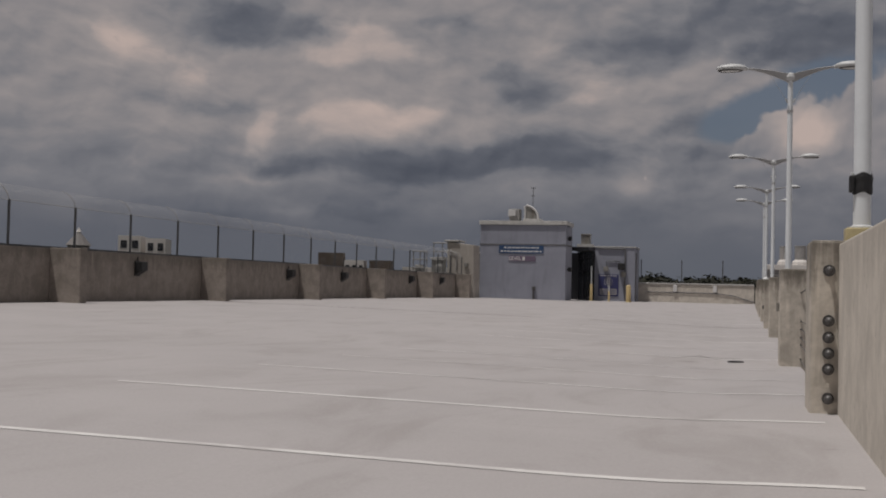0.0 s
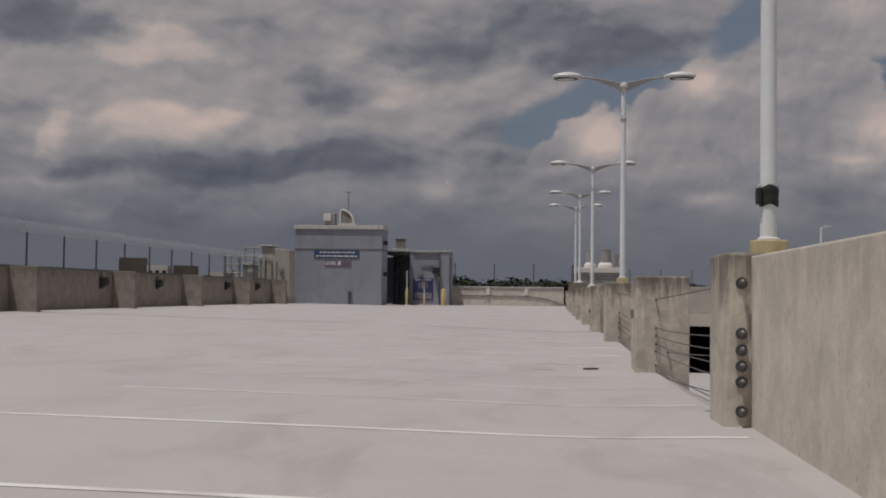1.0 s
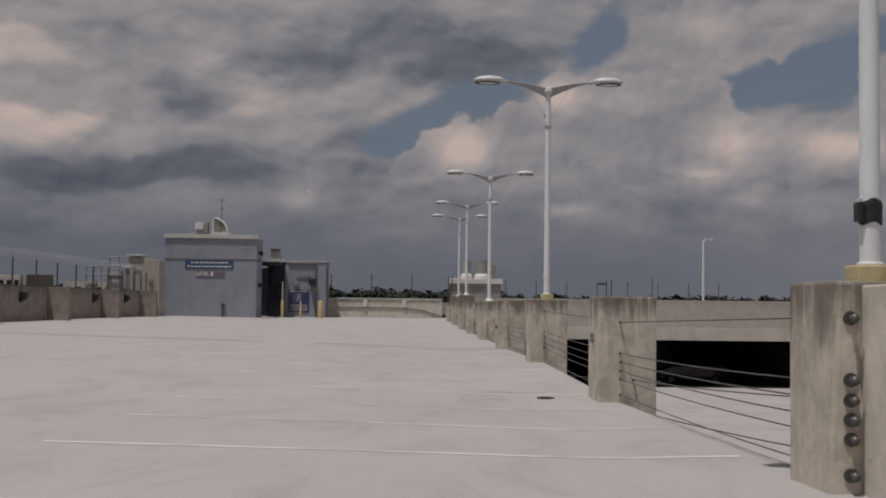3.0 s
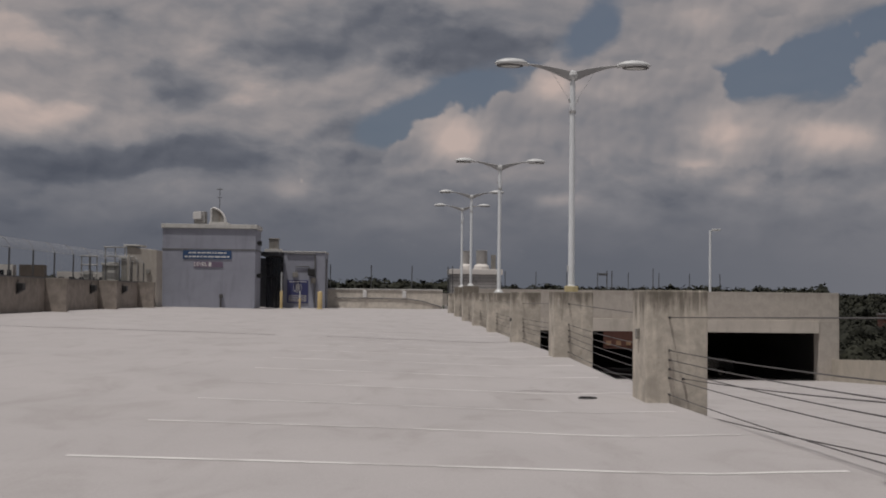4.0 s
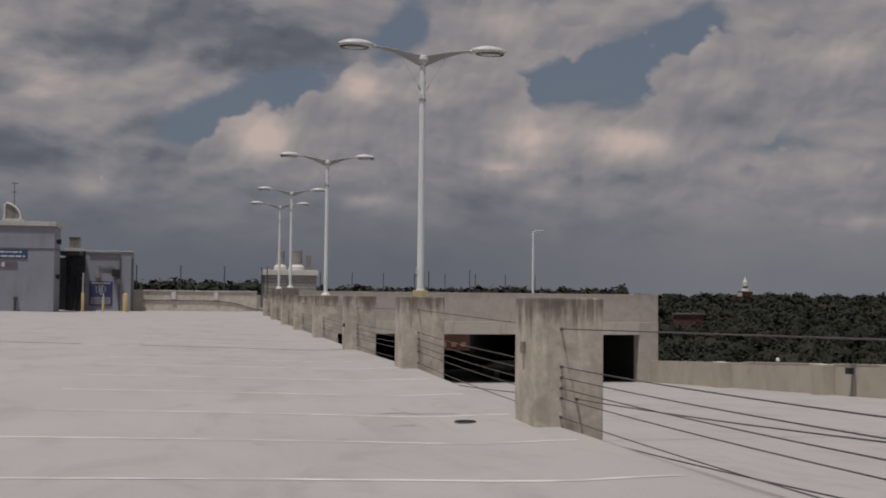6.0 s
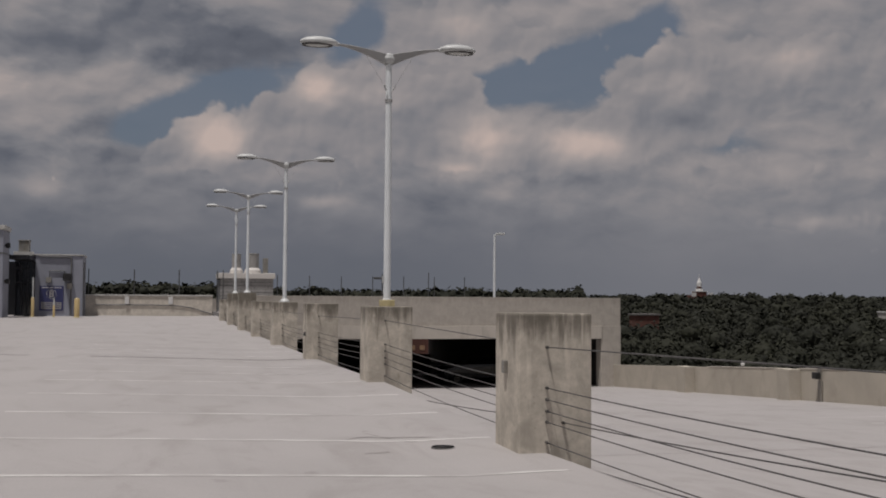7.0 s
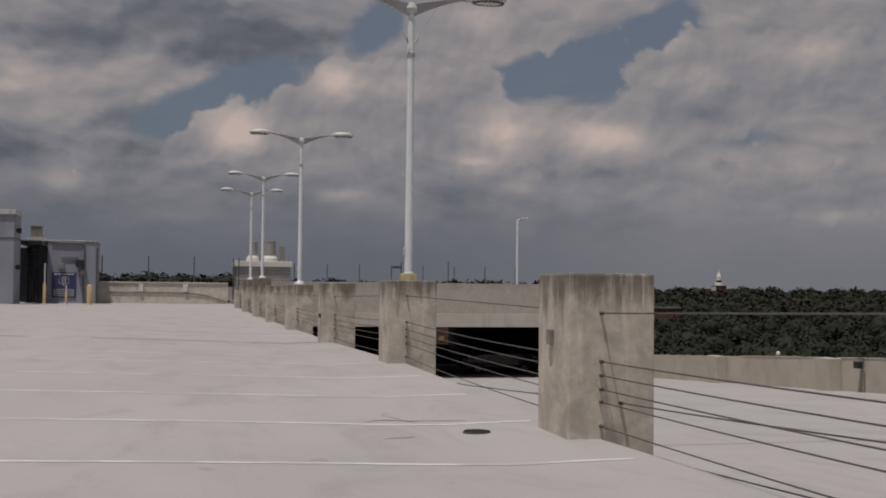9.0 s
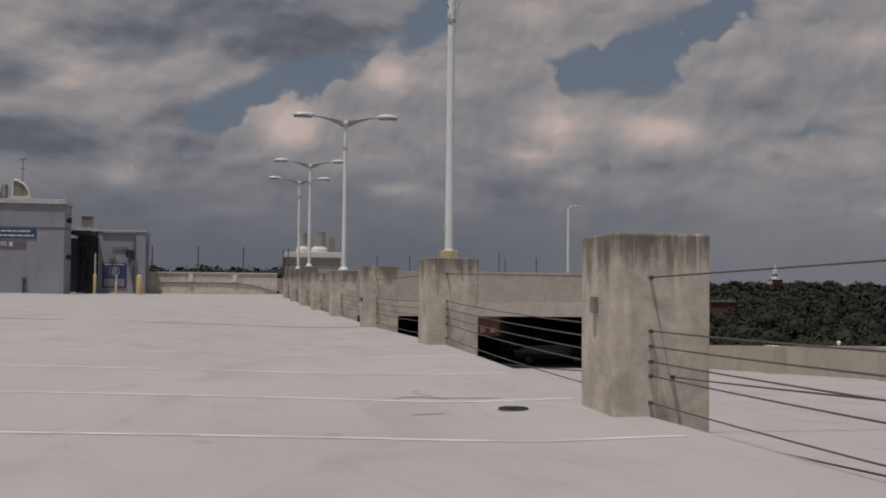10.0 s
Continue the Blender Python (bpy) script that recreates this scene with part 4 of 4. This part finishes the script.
def crack(x, y, steps, heading, width):
    """A wandering hairline in the coating."""
    bm = bmesh.new()
    pts, h = [(x, y)], heading
    for _ in range(steps):
        h += rnd.uniform(-0.7, 0.7)
        x, y = x + 0.11 * math.cos(h), y + 0.11 * math.sin(h)
        pts.append((x, y))
    ring = []
    for i, (px, py) in enumerate(pts):
        w = width * (1 - i / len(pts)) * rnd.uniform(0.5, 1.3) + 0.002
        ring.append([bm.verts.new((px - w * math.sin(h), py + s * w, deck_z(px, py) + 0.003)) for s in (-1, 1)])
    for a, b in zip(ring, ring[1:]):
        bm.faces.new((a[0], b[0], b[1], a[1]))
    tagged(part("trim_crack", bm, CRACK), "grey repaired crack in the deck coating", "crack", "deck cracks", "structure")


CRACK = surface("crack_grime", (0.275, 0.255, 0.248), 0.9, vary=0.3)
for args in ((0.8, 19.2, 5, 2.4, 0.05), (0.86, 19.25, 5, 0.6, 0.06), (0.8, 19.4, 5, 1.9, 0.045), (0.62, 18.1, 3, 2.9, 0.05)):
    crack(*args)


# ---- cables ----
HEIGHTS = (1.09, 0.67, 0.55, 0.43, 0.32, 0.11)


def cable_bay(ya, yb, xa, xb):
    """Guard cables of one bay, from column to column, and the ramp side's own."""
    c = thing("cable_barrier", (0, 0, 0), "steel guard cables strung between concrete columns", "cable barrier", "guard cables")
    za, zb = float(np.interp(ya, RIGHT_Y, RIGHT_Z)), float(np.interp(yb, RIGHT_Y, RIGHT_Z))
    runs = [((xa, ya, za + h), (xb, yb, zb + h), 0.03 if h < 1 else 0.0) for h in HEIGHTS]
    runs += [((2.42, ya, ramp_z(ya) + h), (2.38, yb, ramp_z(yb) + h), 0.03) for h in (1.12, 0.72)]
    for a, b, sag in runs:
        pts = [Vector(a).lerp(Vector(b), i / 10) - Vector((0, 0, sag * 4 * (i / 10) * (1 - i / 10))) for i in range(11)]
        smooth(part("cable", sweep(pts, 0.0064, 6), STEEL, c))
        part("ferrule", tube(Vector(b) - Vector((0, 0.05, 0)), Vector(b), 0.016, n=8), BOLT, c)


for i in range(len(COLS) - 1):
    cable_bay(COLS[i] + 0.37, COLS[i + 1] - 0.372, 2.06 if i == 0 else 2.2, 2.2)

# cable ends on the first column's face
for h in (1.25, 0.87, 0.745, 0.625, 0.505, 0.285):
    a = thing("cable_anchor", (2.03, 9.005, h), "dark steel cable anchor with a domed nut", "anchor", "cable anchors")
    part("plate", tube((0, 0, 0), (0, -0.012, 0), 0.045, n=14), BOLT, a)
    part("rod", tube((0, -0.01, 0), (0, -0.1, 0), 0.017, n=10), BOLT, a)
    bm = bmesh.new()
    bmesh.ops.create_uvsphere(bm, u_segments=14, v_segments=9, radius=0.031, matrix=Matrix.Translation((0, -0.075, 0)))
    smooth(part("dome_nut", bm, BOLT, a))
b = thing("switch_box", (1.9, 18.08, 0.86), "small grey metal box on the column's side", "junction box")
part("housing", box((-0.045, -0.045, -0.06), (0.0, 0.045, 0.075), 0.008), VENT, b)
part("lug", box((-0.035, 0.045, -0.03), (0.0, 0.07, 0.04)), BOLT, b)

# ramp parapet fittings
fl = thing("wall_lamp", (21.595, 43.7, -1.14), "black floodlight on a grey conduit on the ramp parapet", "wall lamp")
part("housing", box((-0.3, -0.15, -0.08), (-0.1, 0.15, 0.16), 0.03), BLACK, fl)
part("bracket", box((-0.12, -0.06, -0.1), (0.0, 0.06, 0.3)), VENT, fl)
part("conduit", box((-0.06, -0.13, -0.93), (-0.002, 0.13, -0.15), 0.01), VENT, fl)
kn = thing("bulkhead_lamp", (21.72, 49.7, ramp_z(49.7) + 1.15), "small white dome lamp on the ramp parapet", "lamp")
part("stem", tube((0, 0, -0.01), (0, 0, 0.1), 0.04, n=10), VENT, kn)
smooth(part("dome", revolve([(0.06, 0.08), (0.085, 0.13), (0.07, 0.2), (0.03, 0.23)], 14), PALE, kn))
for ya, yb in ((47.0, 52.6), (42.0, 45.3)):
    bm = sheet(np.linspace(21.585, 21.87, 2), np.linspace(ya, yb, 5), lambda x, y: ramp_z(y) + 1.185, 0.03)
    tagged(part("trim_coping", bm, FASCIA), "pale metal coping on the ramp parapet", "coping", kind="structure")
# faint joints across the ramp
for y in (25.5, 38.4, 51.0):
    bm = bmesh.new()
    q = [bm.verts.new((x, yy, ramp_z(yy) + 0.004)) for x, yy in ((2.8, y), (21.5, y + 0.7), (21.5, y + 0.75), (2.8, y + 0.05))]
    bm.faces.new(q)
    tagged(part("trim_joint", bm, CRACK), "thin grey joint across the ramp", "joint", kind="structure")
for i in range(9):
    y = 14 + 2.6 * i
    bm = bmesh.new()
    q = [bm.verts.new((x, yy, ramp_z(yy) + 0.004)) for x, yy in ((15.9, y), (21.2, y), (21.2, y + 0.1), (15.9, y + 0.1))]
    bm.faces.new(q)
    tagged(part("trim_stall_line", bm, LINE), "worn white stall line on the ramp", "road marking", "stall lines", "structure")


# parked car in the dark under the upper deck
def car(x, y, z):
    e = thing("car", (x, y, z), "dark parked car in the shade under the deck", "car")
    bm = bmesh.new()
    prof = [(-2.2, 0.35), (-2.25, 0.8), (-1.9, 1.0), (-1.2, 1.08), (-0.55, 1.55), (0.9, 1.6), (1.7, 1.15), (2.2, 1.05), (2.25, 0.4)]
    sides = []
    for s in (-1, 1):
        sides.append([bm.verts.new((px, s * (0.9 if pz < 1.2 else 0.68), pz)) for px, pz in prof])
    bm.faces.new(sides[0]), bm.faces.new(sides[1][::-1])
    for i in range(len(prof)):
        j = (i + 1) % len(prof)
        bm.faces.new((sides[0][j], sides[0][i], sides[1][i], sides[1][j]))
    bmesh.ops.bevel(bm, geom=list(bm.edges), offset=0.06, segments=2, affect="EDGES")
    bmesh.ops.recalc_face_normals(bm, faces=bm.faces)
    part("body", bm, CARPAINT, e)
    for wx in (-1.4, 1.4):
        for s in (-1, 1):
            w = part("wheel", tube((wx, s * 0.75, 0.33), (wx, s * 0.94, 0.33), 0.33, n=18), RUBBER, e)
            part("rim", tube((wx, s * 0.945, 0.33), (wx, s * 0.955, 0.33), 0.2, n=12), VENT, w)
    part("headlight", box((-2.27, 0.5, 0.75), (-2.12, 0.85, 0.9), 0.03), LENS, e)
    part("headlight", box((-2.27, -0.85, 0.75), (-2.12, -0.5, 0.9), 0.03), LENS, e)
    return e


car(17.0, 74.0, ramp_z(74.0) - 0.03)
# brick block seen through the far opening
bb = thing("brick_building", (24, 118, -26), "red brick building with tan window panels", "building")
part("wall", box((-9, 0, 0), (9, 6, 24.3)), BRICK, bb)
for row in range(4):
    for i in range(14):
        part("window", box((-6.6 + i, -0.04, 22.5 - row * 1.6), (-6.1 + i, -0.002, 22.95 - row * 1.6)), TAN, bb)

# plant room with flues beyond the upper deck
pr = thing("plant_room", (5.1, 100.0, 0.38), "grey banded plant room with a cream slab and steel flues", "building")
part("wall", box((-2.1, 0.03, 0), (2.1, 4.0, 2.7)), BAND, pr)
rnd = random.Random(3)
for row in range(10):
    x = -2.12
    while x < 2.05:
        w = min(rnd.choice((0.55, 0.85, 1.1)), 2.12 - x)
        part("block", box((x, 0.0, row * 0.27), (x + w - 0.03, 0.05 + 0.04 * rnd.random(), row * 0.27 + 0.235)), LOUVRE, pr)
        x += w
part("slab", box((-2.25, -0.15, 2.7), (2.25, 4.1, 3.14), 0.03), FACADE, pr)
for x, r, h in ((-0.78, 0.36, 1.55), (0.55, 0.47, 1.6)):
    bm = revolve([(r * 1.45, 3.13), (r * 1.4, 3.4), (r * 1.02, 3.6)], 18)
    bmesh.ops.translate(bm, verts=bm.verts, vec=(x, 1.2, 0))
    part("flue_base", bm, FACADE, pr)
    bm = revolve([(r, 3.5), (r, 3.1 + h), (r * 1.04, 3.1 + h), (r * 1.04, 3.16 + h), (r * 0.9, 3.17 + h)], 20)
    bmesh.ops.translate(bm, verts=bm.verts, vec=(x, 1.2, 0))
    smooth(part("flue", bm, LOUVRE, pr, "steel flue"))
part("flue_box", box((1.35, 0.9, 3.13), (1.75, 1.4, 4.4), 0.03), VENT, pr)
part("post", tube((-2.35, -0.1, 0), (-2.35, -0.1, 3.3), 0.05, n=6), POST, pr)


# ---- distance ----
def land_z(x, y):
    r = math.hypot(x, y)
    t = max(0.0, min(1.0, (r - 250) / 1400))
    side = max(0.0, min(1.0, (22 - math.degrees(math.atan2(x, y))) / 12))
    return -26 + 14.5 * t * t * (3 - 2 * t) + 9 * side * max(0.0, min(1.0, (r - 200) / 150)) * (1 - t) + 2.0 * noise.noise(Vector((x, y, 0)) * 0.004)


bm = bmesh.new()
rr = [0, 60, 120, 180, 240, 320, 420, 550, 700, 900, 1150, 1450, 1800, 2300, 3000, 4500]
aa = np.linspace(-math.pi, math.pi, 73)
grid = [[bm.verts.new((r * math.sin(a), r * math.cos(a), land_z(r * math.sin(a), r * math.cos(a)) if r > 60 else -26)) for a in aa[:-1]] for r in rr[1:]]
mid = bm.verts.new((0, 0, -26))
for i in range(72):
    bm.faces.new((mid, grid[0][(i + 1) % 72], grid[0][i]))
    for a, b in zip(grid, grid[1:]):
        bm.faces.new((a[i], a[(i + 1) % 72], b[(i + 1) % 72], b[i]))
bmesh.ops.recalc_face_normals(bm, faces=bm.faces)
tagged(smooth(part("ground", bm, SOIL)), "wooded land far below the parking deck", "ground", kind="structure")
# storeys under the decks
tagged(part("wall_storeys", box((LEFT, -16, -26.5), (0.98, 105, -0.6)), INNER_SHADE), "concrete storeys below the deck", "wall", kind="structure")
tagged(part("wall_storeys", box((0.98, -16, -26.5), (21.84, 106.5, -6.3)), INNER_SHADE), "concrete storeys below the ramp", "wall", kind="structure")


def leaf_material():
    m = bpy.data.materials.new("foliage")
    m.use_nodes = True
    k = Nodes(m.node_tree)
    b = m.node_tree.nodes["Principled BSDF"]
    geo = k.add("ShaderNodeNewGeometry")
    island = geo.outputs["Random Per Island"]
    tint = k.mix(island, (0.0145, 0.0155, 0.0105, 1), (0.0170, 0.0182, 0.0120, 1))
    big = k.noise(geo.outputs["Position"], 0.035, 4, 0.6)
    tint = k.mix(k.ramp(big, 0.42, 0.6, 0.0, 0.85), tint, (0.0225, 0.0235, 0.0140, 1))
    fine = k.noise(geo.outputs["Position"], 0.9, 3, 0.7)
    tint = k.mix(k.ramp(fine, 0.45, 0.6, 0.0, 0.35), tint, (0.011, 0.0125, 0.009, 1))
    k.link(tint, b.inputs["Base Color"])
    b.inputs["Roughness"].default_value = 0.75
    b.inputs["Specular IOR Level"].default_value = 0.2
    return m


LEAF = leaf_material()
BARK = surface("bark", (0.06, 0.05, 0.04), 0.9, vary=0.3)


def ico(level):
    b = bmesh.new()
    bmesh.ops.create_icosphere(b, subdivisions=level, radius=1)
    b.verts.ensure_lookup_table()
    v = np.array([v.co[:] for v in b.verts])
    f = np.array([[q.index for q in face.verts] for face in b.faces])
    b.free()
    return v, f


BALLS = {1: ico(1), 2: ico(2)}
gen = np.random.default_rng(11)


def woods(name, spots, label):
    """Many trees in one mesh: leaf sprays over a heap of uneven boughs, on tapered trunks."""
    vs, fs, at = [], [], 0
    bv, bf = BALLS[1]
    for x, y, base, h, leaves, size in spots:
        w = h * gen.uniform(0.30, 0.58)
        n = 5 if leaves < 60 else 9
        u, a = gen.uniform(0.45, 0.84, n), gen.uniform(0, 2 * math.pi, n)
        d = w * np.sqrt(gen.uniform(0, 1, n)) * (1.15 - 0.7 * (u - 0.42))
        boughs = np.c_[x + d * np.cos(a), y + d * np.sin(a), base + h * u]
        broad = h * gen.uniform(0.13, 0.30, n)
        for c, r in zip(boughs, broad):
            vs.append(bv * (1 + gen.uniform(-0.2, 0.2, (len(bv), 1))) * r * [0.74, 0.74, 0.62] + c)
            fs.append(bf + at)
            at += len(bv)
        pick = gen.integers(0, n, leaves)
        way = gen.normal(size=(leaves, 3))
        way /= np.linalg.norm(way, axis=1)[:, None]
        way[:, 2] = np.abs(way[:, 2]) * 1.2 - 0.3
        spot = boughs[pick] + way * (broad[pick] * gen.uniform(0.66, 1.32, leaves))[:, None] * [1, 1, 0.85]
        lean = way * [0.6, 0.6, 0.5] + [0, 0, 0.35] + gen.normal(size=(leaves, 3)) * 0.3
        lean /= np.linalg.norm(lean, axis=1)[:, None]
        along = np.cross(lean, gen.normal(size=(leaves, 3)))
        along /= np.linalg.norm(along, axis=1)[:, None]
        over = np.cross(lean, along)
        half = size * gen.uniform(0.7, 1.6, (leaves, 1))
        corners = np.stack([spot - along * half, spot - over * half * 0.6, spot + along * half, spot + over * half * 0.6], axis=1).reshape(-1, 3)
        q = (np.arange(leaves) * 4)[:, None] + at
        vs.append(corners)
        fs.append(np.r_[q + [0, 1, 2], q + [0, 2, 3]])
        at += 4 * leaves
        if leaves > 100:
            m = 5
            ring = np.array([[math.cos(2 * math.pi * i / m), math.sin(2 * math.pi * i / m)] for i in range(m)])
            vs.append(np.r_[np.c_[ring * h * 0.03 + [x, y], np.full(m, base)], np.c_[ring * h * 0.012 + [x, y], np.full(m, base + h * 0.6)]])
            fs.append(np.array([[i, (i + 1) % m, m + i] for i in range(m)] + [[(i + 1) % m, m + (i + 1) % m, m + i] for i in range(m)]) + at)
            at += 2 * m
    me = bpy.data.meshes.new(name)
    v, f = np.concatenate(vs), np.concatenate(fs)
    me.vertices.add(len(v))
    me.vertices.foreach_set("co", v.ravel())
    me.loops.add(len(f) * 3)
    me.loops.foreach_set("vertex_index", f.ravel().astype(np.int32))
    me.polygons.add(len(f))
    me.polygons.foreach_set("loop_start", np.arange(0, len(f) * 3, 3, dtype=np.int32))
    me.update(calc_edges=True)
    me.validate()
    me.materials.append(LEAF)
    return tagged(new(name, me), label, "trees", kind="stuff")


spots = []
for r0, r1, gap, leaves, size, h0, h1 in ((185, 330, 10.0, 1500, 0.36, 11, 20), (330, 560, 12, 800, 0.55, 11, 21), (560, 1000, 16, 240, 1.1, 11, 22), (1000, 1750, 24, 80, 2.4, 10, 23)):
    r = r0
    while r < r1:
        a = radians(15)
        while a < radians(44):
            rj, aj = r + gen.uniform(-0.5, 0.5) * gap, a + gen.uniform(-0.5, 0.5) * gap / r
            x, y = rj * math.sin(aj), rj * math.cos(aj)
            spots.append((x, y, land_z(x, y), gen.uniform(h0, h1) * (0.75 if gen.uniform() < 0.25 else 1.0), leaves, size))
            a += gap / r
        r += gap
woods("woodland", spots, "dense dark green woodland stretching to the horizon")
spots = []
for i in range(850):
    a = radians(gen.uniform(-42, 20))
    r = gen.uniform(420, 700)
    x, y = r * math.sin(a), r * math.cos(a)
    top = gen.uniform(4.2, 6.0) + (1.1 if a < radians(3) else 0) + (1.4 if gen.uniform() < 0.06 else 0)
    h = gen.uniform(10, 15)
    spots.append((x, y, top - h, h, 130, 1.0))
woods("treeline", spots, "far dark treetops along the horizon")

# far buildings
ch = thing("domed_hall", (748, 1523, -26), "far brick hall with a white tiered cupola", "building")
part("wall", box((-16, -10, 0), (16, 10, 35.5)), BRICK, ch)
part("tier", box((-8, -7, 35.5), (8, 7, 40)), BRICK, ch)
part("cornice", box((-9, -8, 40), (9, 8, 41)), PALE, ch, "white cornice")
part("tier", tube((0, 0, 41), (0, 0, 44.5), 5.2, 5.0, 12), PALE, ch)
part("tier", tube((0, 0, 44.5), (0, 0, 47.5), 3.6, 3.4, 12), BRICK, ch)
part("cornice", tube((0, 0, 47.5), (0, 0, 48.5), 4.4, 4.4, 12), PALE, ch, "white cornice")
part("cupola", revolve([(3.4, 48.5), (3.3, 53), (2.2, 55.5), (1.2, 58), (0.5, 60), (0.35, 64)], 12), PALE, ch)
for x in (-13, 13):
    part("gable", box((x - 3.5, -10.3, 33), (x + 3.5, -10.002, 38.5)), PALE, ch)
for x, y, z, w, h, mat_, lab in ((166, 386, -26, 9, 22.2, BRICK, "far low red brick building among trees"), (384, 540, -12, 22, 7.8, FACADE, "far white flat building among trees"),
                                 (790, 1490, -30, 6, 40, FACADE, "far slim white tower above the trees"), (167, 249, -26, 1.3, 18, FACADE, "small pale building among trees")):
    b = thing("far_building", (x, y, z), lab, "building")
    part("wall", box((-w / 2, 0, 0), (w / 2, w * 0.6, h)), mat_, b)
    part("roof", box((-w / 2 - 0.4, -0.4, h), (w / 2 + 0.4, w * 0.6 + 0.4, h + 0.6)), ROOFING if mat_ is BRICK else PALE, b)
    for i in range(5):
        part("window", box((-w * 0.42 + i * w * 0.18, -0.06, h * 0.35), (-w * 0.42 + i * w * 0.18 + w * 0.1, -0.01, h * 0.7)), GLASS, b)


def block_building(x, y, z, w, d, h, material, floors, bays, label, turn=0.0):
    b = thing("far_building", (x, y, z), label, "building", turn=turn)
    part("wall", box((-w / 2, 0, 0), (w / 2, d, h)), material, b)
    part("roof", box((-w / 2 + 0.02, 0.02, h), (w / 2 - 0.02, d - 0.02, h + 0.25)), material, b)
    for i in range(floors):
        for j in range(bays):
            cx = -w / 2 + w * (j + 0.5) / bays
            cz = h - (i + 0.62) * 2.3
            win = part("window", box((cx - w / bays * 0.28, -0.05, cz - 0.75), (cx + w / bays * 0.28, -0.01, cz + 0.75)), GLASS, b)
    return b


block_building(-114.4, 200, -26, 4.3, 8, 35.3, FACADE, 4, 2, "far white apartment block with dark windows", 20)
block_building(-109.9, 202, -26, 3.8, 8, 34.9, FACADE, 4, 2, "far white apartment wing with dark windows", 20)
block_building(-73.0, 200, -26, 4.6, 5, 32.6, BROWN, 0, 1, "far dark brown rooftop block", 15)
block_building(-68.4, 200, -26, 3.6, 5, 31.3, FACADE, 1, 3, "far low white building", 12)
block_building(-63.4, 200, -26, 4.0, 5, 31.3, BROWN, 0, 1, "far dark flat rooftop block", 12)
block_building(-55.5, 205, -26, 10, 6, 30.3, FACADE, 1, 6, "far long white roofed building", 12)
block_building(-34.0, 205, -26, 7, 6, 30.6, FACADE, 1, 4, "far white building above the parapet", 8)
sp = thing("far_building", (-125.5, 200, -26), "far round turret with a pointed roof", "building")
part("wall", tube((0, 0, 0), (0, 0, 33.6), 2.1, 2.1, 12), ROOFING, sp)
part("roof", tube((0, 0, 33.5), (0, 0, 36.2), 2.5, 0.2, 12), ROOFING, sp)
part("finial", tube((0, 0, 36.1), (0, 0, 37.0), 0.5, 0.1, 8), FACADE, sp)
# roof plant seen over the side wall near the tower
for x, y, w, h, lab in ((-22.2, 92, 0.8, 3.2, "grey rooftop plant cabinet beyond the fence"), (-24.6, 96, 0.9, 2.8, "pale rooftop tank beyond the fence"), (-19.6, 90, 0.6, 3.2, "slim rooftop duct beyond the fence")):
    u = thing("roof_plant", (x, y, -26), lab, "roof plant")
    part("housing", box((-w / 2, 0, 0), (w / 2, 1.4, 26.6 + h), 0.04), VENT, u)
    part("top", box((-w / 2 - 0.1, -0.1, 26.6 + h), (w / 2 + 0.1, 1.5, 26.75 + h), 0.02), TRIM, u)
# open steel racks among the roof plant
for x, y, w, h in ((-23.3, 93, 1.5, 4.35), (-21.0, 91, 1.1, 4.1), (-25.8, 95, 1.2, 3.7)):
    u = thing("pipe_rack", (x, y, -26), "open galvanised steel rack beyond the fence", "rack", "steel racks beyond the fence")
    for px in (-w / 2, 0, w / 2):
        part("post", tube((px, 0, 0), (px, 0, 26.4 + h), 0.045, n=6), LOUVRE, u)
    for dz in (0.05, 0.75, 1.45):
        part("rail", tube((-w / 2 - 0.1, -0.06, 26.4 + h - dz), (w / 2 + 0.1, -0.06, 26.4 + h - dz), 0.05, n=6), LOUVRE, u)
    part("cabinet", box((-w * 0.4, 0.1, 0), (w * 0.15, 0.6, 25.2 + h), 0.03), TRIM, u, "pale metal cabinet")
